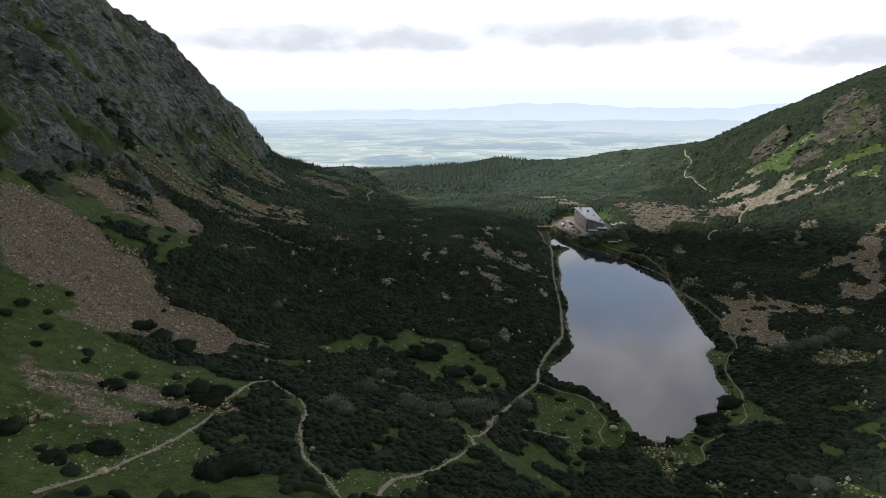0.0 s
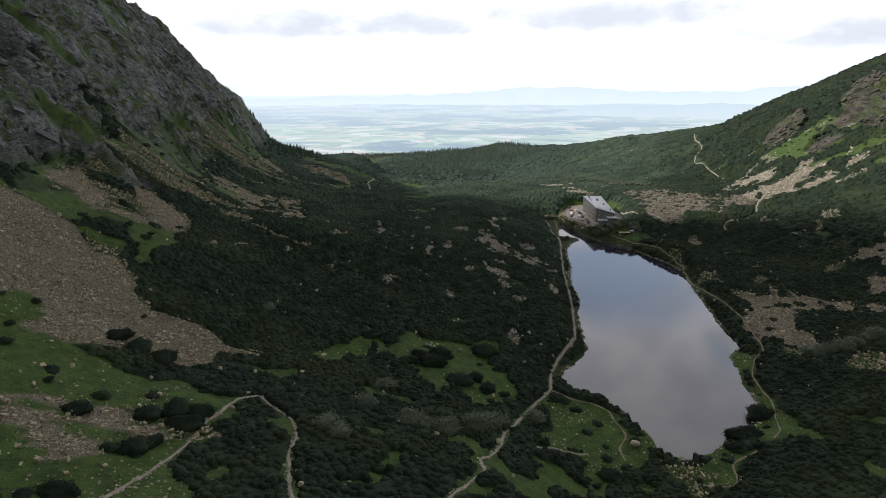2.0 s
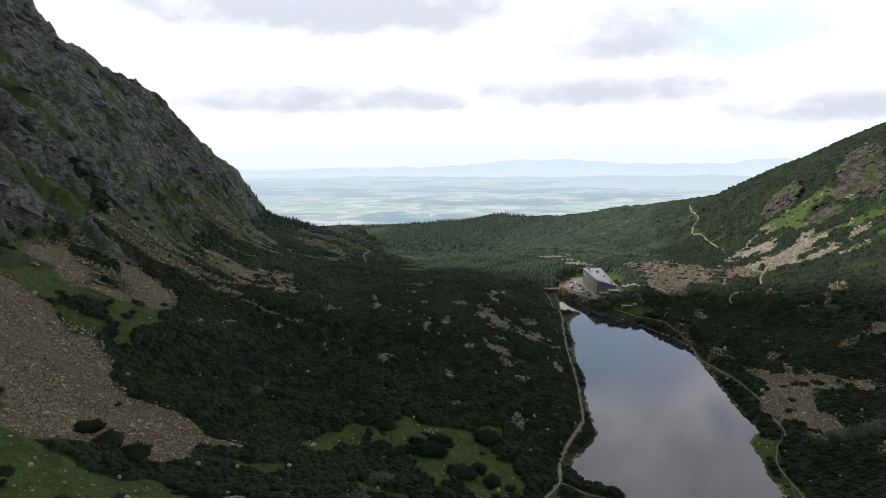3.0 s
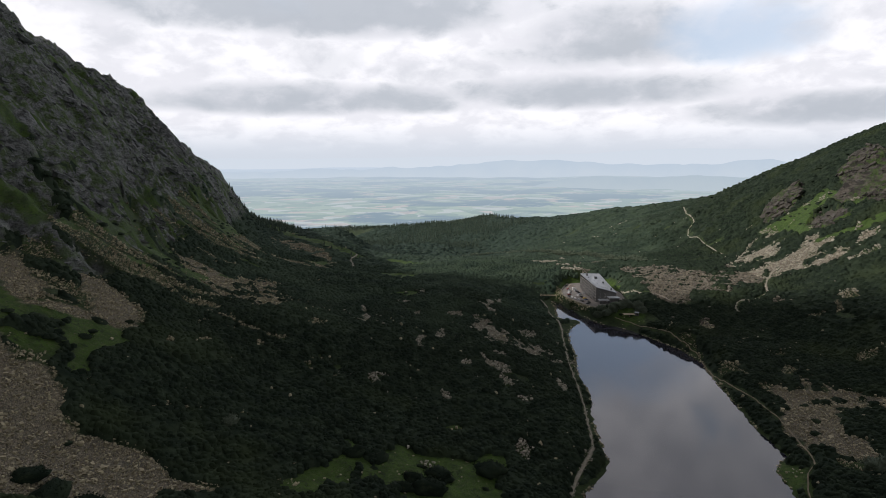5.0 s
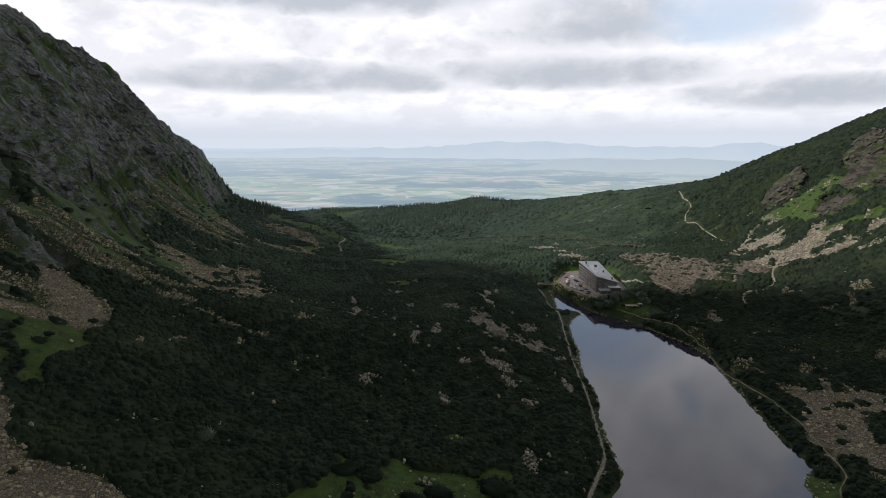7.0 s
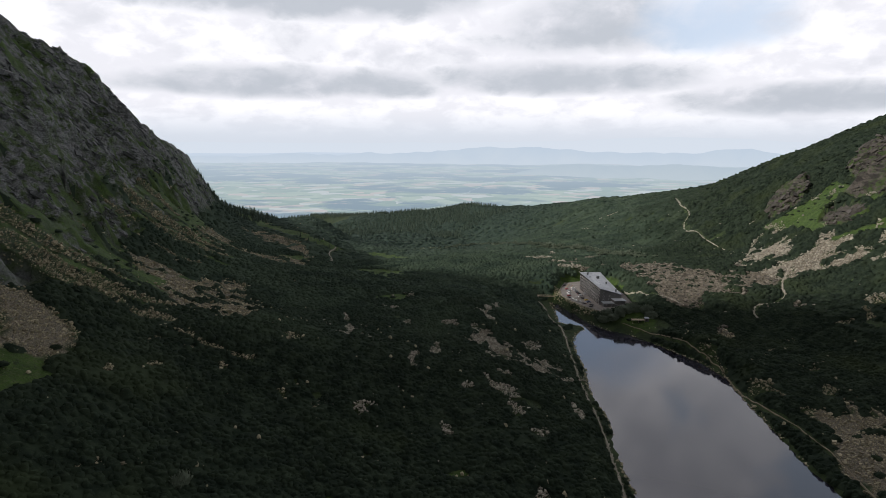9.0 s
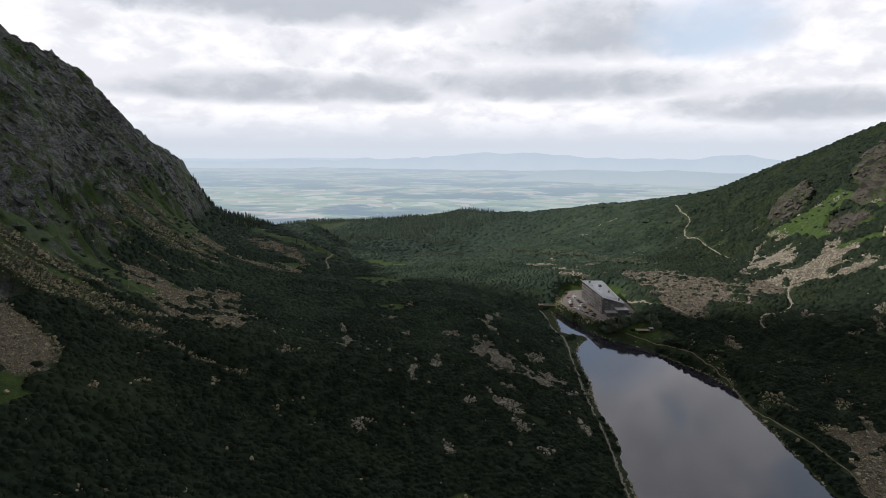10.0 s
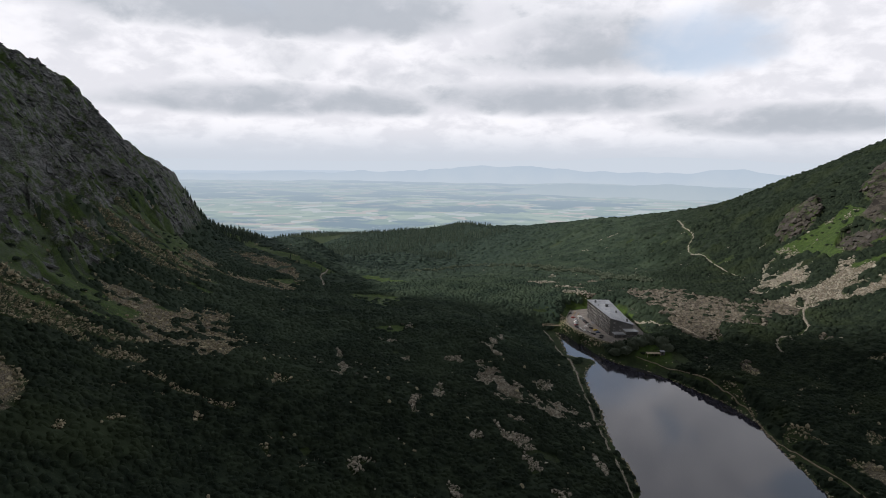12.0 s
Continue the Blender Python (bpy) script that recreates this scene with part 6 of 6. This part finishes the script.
# ---- footbridge over the outflow ----
def footbridge():
    a, b = Vector((213, 776, 0)), Vector((238, 768, 0))
    z = max(float(height_at(213, 776)), float(height_at(238, 768)) - 3.0, 3.4) + 0.3
    mid, length = (a + b) / 2, (b - a).length
    thing = empty("footbridge", mid.x, mid.y, z, math.degrees(math.atan2(b.y - a.y, b.x - a.x)))
    for s in (-1, 1):
        part("beam", boxed((-length / 2, s * 0.7 - 0.15, -0.5), (length / 2, s * 0.7 + 0.15, -0.08), 0.03), TIMBER, thing)
        part("handrail", boxed((-length / 2, s * 0.95 - 0.06, 1.0), (length / 2, s * 0.95 + 0.06, 1.12), 0.02), TIMBER, thing)
        for k in range(7):
            x = -length / 2 + 0.3 + k * (length - 0.6) / 6
            part("post", boxed((x - 0.08, s * 0.95 - 0.08, -0.4), (x + 0.08, s * 0.95 + 0.08, 1.05), 0.02), TIMBER, thing)
    plank = bpy.data.meshes.new("plank")
    bm = boxed((-0.13, -1.05, -0.08), (0.13, 1.05, 0.0), 0.015)
    bm.to_mesh(plank)
    bm.free()
    plank.materials.append(TIMBER)
    for k in range(int(length / 0.3)):
        p = part("plank", plank, None, thing)
        p.location = (-length / 2 + 0.15 + 0.3 * k, RNG.uniform(-0.04, 0.04), 0)
    for x in (-length / 2 + 0.8, length / 2 - 0.8):
        w = thing.matrix_basis @ Vector((x, 0, 0))
        low = float(height_at(w.x, w.y)) - z - 0.5
        part("pier", boxed((x - 0.7, -1.1, min(low, -1.2)), (x + 0.7, 1.1, -0.5), 0.08), PALE_STONE, thing, "rough stone pier")
    return tagged(thing, "narrow weathered wooden footbridge over the lake outflow", "bridge")


footbridge()


# ---- timber jetty hut by the shore ----
def shore_shelter():
    x, y = 268, 664
    z = float(height_at(x, y)) + 1.2
    thing = empty("boat_shelter", x, y, z, -12)
    for k in range(14):
        part("deck_board", boxed((-7.6, -2.75 + 0.39 * k, 0.5), (3.2, -2.75 + 0.39 * k + 0.36, 0.6), 0.02), TIMBER, thing)
    for px in (-7.2, -2.2, 2.8):
        for py in (-2.4, 2.4):
            part("leg", boxed((px - 0.12, py - 0.12, -1.6), (px + 0.12, py + 0.12, 0.5), 0.02), TIMBER, thing)
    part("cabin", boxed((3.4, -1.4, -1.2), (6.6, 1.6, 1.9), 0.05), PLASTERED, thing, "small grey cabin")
    bm = prism(((3.1, -1.8), (6.9, -1.8), (6.9, 2.0), (3.1, 2.0)), [1.9] * 4, [2.1, 2.1, 2.5, 2.5])
    part("cabin_roof", bm, ROOFING, thing)
    part("door", boxed((4.5, -1.46, -0.2), (5.4, -1.40, 1.7), 0.01), CLADDING, thing, "dark wooden door")
    return tagged(thing, "low wooden deck and small grey cabin by the shore", "shelter")


shore_shelter()


# ---- single boulders ----
def boulder_mesh(rng, name="boulder"):
    bm = bmesh.new()
    bmesh.ops.create_icosphere(bm, subdivisions=2, radius=1.0)
    cuts = [Vector(rng.normal(0, 1, 3)).normalized() for _ in range(7)]
    for v in bm.verts:
        for c in cuts:
            over = v.co.dot(c) - 0.62
            if over > 0:
                v.co -= c * over * 0.92
        v.co *= 1 + 0.05 * noise.noise(v.co * 2.3)
        v.co.z *= 0.72
    me = bpy.data.meshes.new(name)
    bm.to_mesh(me)
    bm.free()
    me.materials.append(STONE)
    return me


boulder_meshes = [boulder_mesh(RNG) for _ in range(6)]
spots = [(125, 301, 2.6), (-66, 196, 1.8), (-100, 208, 1.7), (104, 414, 1.6), (99, 422, 1.3), (281, 345, 1.8), (297, 339, 1.6), (60, 290, 1.5)]
while len(spots) < 150:
    x, y = RNG.uniform(-130, 400), RNG.uniform(190, 640)
    s, g, c, w, shore, trail, on_yard = site(np.array([x]), np.array([y]))
    if not (w[0] or on_yard[0] or trail[0] < 2.5):
        spots.append((x, y, RNG.uniform(0.7, 1.5) * (1.25 if s[0] else 1.0)))
for k, (x, y, r) in enumerate(spots):
    s, g, c, w, shore, trail, on_yard = site(np.array([x]), np.array([y]))
    ob = new("boulder", boulder_meshes[k % 6])
    under = 0.0 if (s[0] or g[0] or shore[0] < 4) else 0.9
    ob.matrix_basis = pose(x, y, float(height_at(x, y)) + 0.25 * r + under, RNG.uniform(-8, 8), RNG.uniform(-8, 8), RNG.uniform(0, 360)) @ Matrix.Diagonal((r, r * RNG.uniform(0.7, 1.0), r * (1.0 + under), 1))
    where = "among loose scree" if s[0] else "on open turf" if g[0] else "rising from dwarf pines"
    tagged(ob, f"grey lichen-spotted granite boulder {where}", "boulder", "boulders in the valley")


# ---- single bushes ----
def bush(name, rng, tufts, mat, height, label, category, group, length=0.22, width=0.06):
    thing = empty(name, 0, 0, 0)
    v, f = mound_shape(rng, 3, tufts, height, length, width, 0.3)
    part("crown", mesh_from("crown", v, f, mat, True), None, thing)
    bm = bmesh.new()
    for k in range(5):
        t = k * 1.257 + rng.uniform(-0.3, 0.3)
        m = Matrix.Translation((0.2 * math.cos(t), 0.2 * math.sin(t), 0.1)) @ Matrix.Rotation(0.6, 4, Vector((-math.sin(t), math.cos(t), 0)))
        bmesh.ops.create_cone(bm, cap_ends=True, segments=5, radius1=0.06, radius2=0.025, depth=0.6, matrix=m)
    part("stems", bm, BARK, thing)
    return tagged(thing, label, category, group)


pine_kinds = [bush("dwarf_pine_bush", RNG, 420, PINE, 0.62, "rounded dark dwarf pine bush standing on open turf", "shrub", "dwarf pine bushes on the meadows", 0.085, 0.045) for _ in range(3)]
pine_spots = [(-126, 321, 2.6), (-125, 299, 2.4), (-117, 271, 2.6), (-87, 259, 2.2), (-68, 266, 2.6), (-61, 274, 3.2), (-54, 275, 2.6), (-64, 242, 2.8), (-61, 247, 2.0), (-72, 212, 2.6), (-98, 214, 2.4),
              (-38, 203, 3.4), (-32, 206, 2.6), (-80, 200, 2.0), (-55, 263, 3.0), (35, 377, 2.8), (46, 384, 3.4), (40, 371, 3.6), (29, 371, 2.4), (52, 352, 3.4), (20, 393, 2.4), (62, 360, 2.2), (72, 390, 3.6), (8, 395, 2.6), (66, 349, 2.6),
              (-98, 325, 3.0), (-89, 320, 3.4), (-80, 317, 3.2), (197, 321, 3.4), (176, 301, 3.6), (180, 302, 2.8), (105, 280, 2.4)]
for k, (x, y, r) in enumerate(pine_spots):
    m = pose(x, y, float(height_at(x, y)) + 0.1, 0, 0, RNG.uniform(0, 360)) @ Matrix.Diagonal((r, r * RNG.uniform(0.75, 1.0), r * RNG.uniform(0.8, 1.0), 1))
    if k < 3:
        pine_kinds[k].matrix_basis = m
    else:
        copy_thing(pine_kinds[k % 3], m)

willow_kinds = [bush("willow_bush", RNG, 320, WILLOW, 0.9, "pale grey-green willow bush among dark dwarf pines", "shrub", "willow bushes in the thicket", 0.2, 0.07) for _ in range(3)]
willow_spots = [(3, 319, 3.0), (9, 314, 2.8), (14, 323, 2.6), (5, 309, 2.4), (23, 296, 2.8), (29, 294, 2.4), (36, 293, 2.6), (53, 302, 3.0), (60, 308, 2.8), (65, 312, 2.2), (-8, 273, 2.6), (-4, 268, 2.2), (14, 336, 2.2), (40, 300, 2.0),
                (259, 368, 2.6), (267, 368, 2.4), (277, 368, 2.8), (287, 372, 2.6), (296, 374, 2.2), (302, 376, 2.6), (251, 680, 2.6), (258, 683, 2.6), (249, 689, 2.2), (266, 685, 3.0), (272, 685, 2.6), (244, 685, 2.2), (280, 669, 2.4), (281, 678, 2.6),
                (178, 240, 2.0), (186, 236, 2.2), (-48, 401, 1.8), (84, 322, 2.2)]
for k, (x, y, r) in enumerate(willow_spots):
    m = pose(x, y, float(height_at(x, y)) + 0.2, 0, 0, RNG.uniform(0, 360)) @ Matrix.Diagonal((r, r * RNG.uniform(0.75, 1.0), r * RNG.uniform(0.8, 1.1), 1))
    if k < 3:
        willow_kinds[k].matrix_basis = m
    else:
        copy_thing(willow_kinds[k % 3], m)
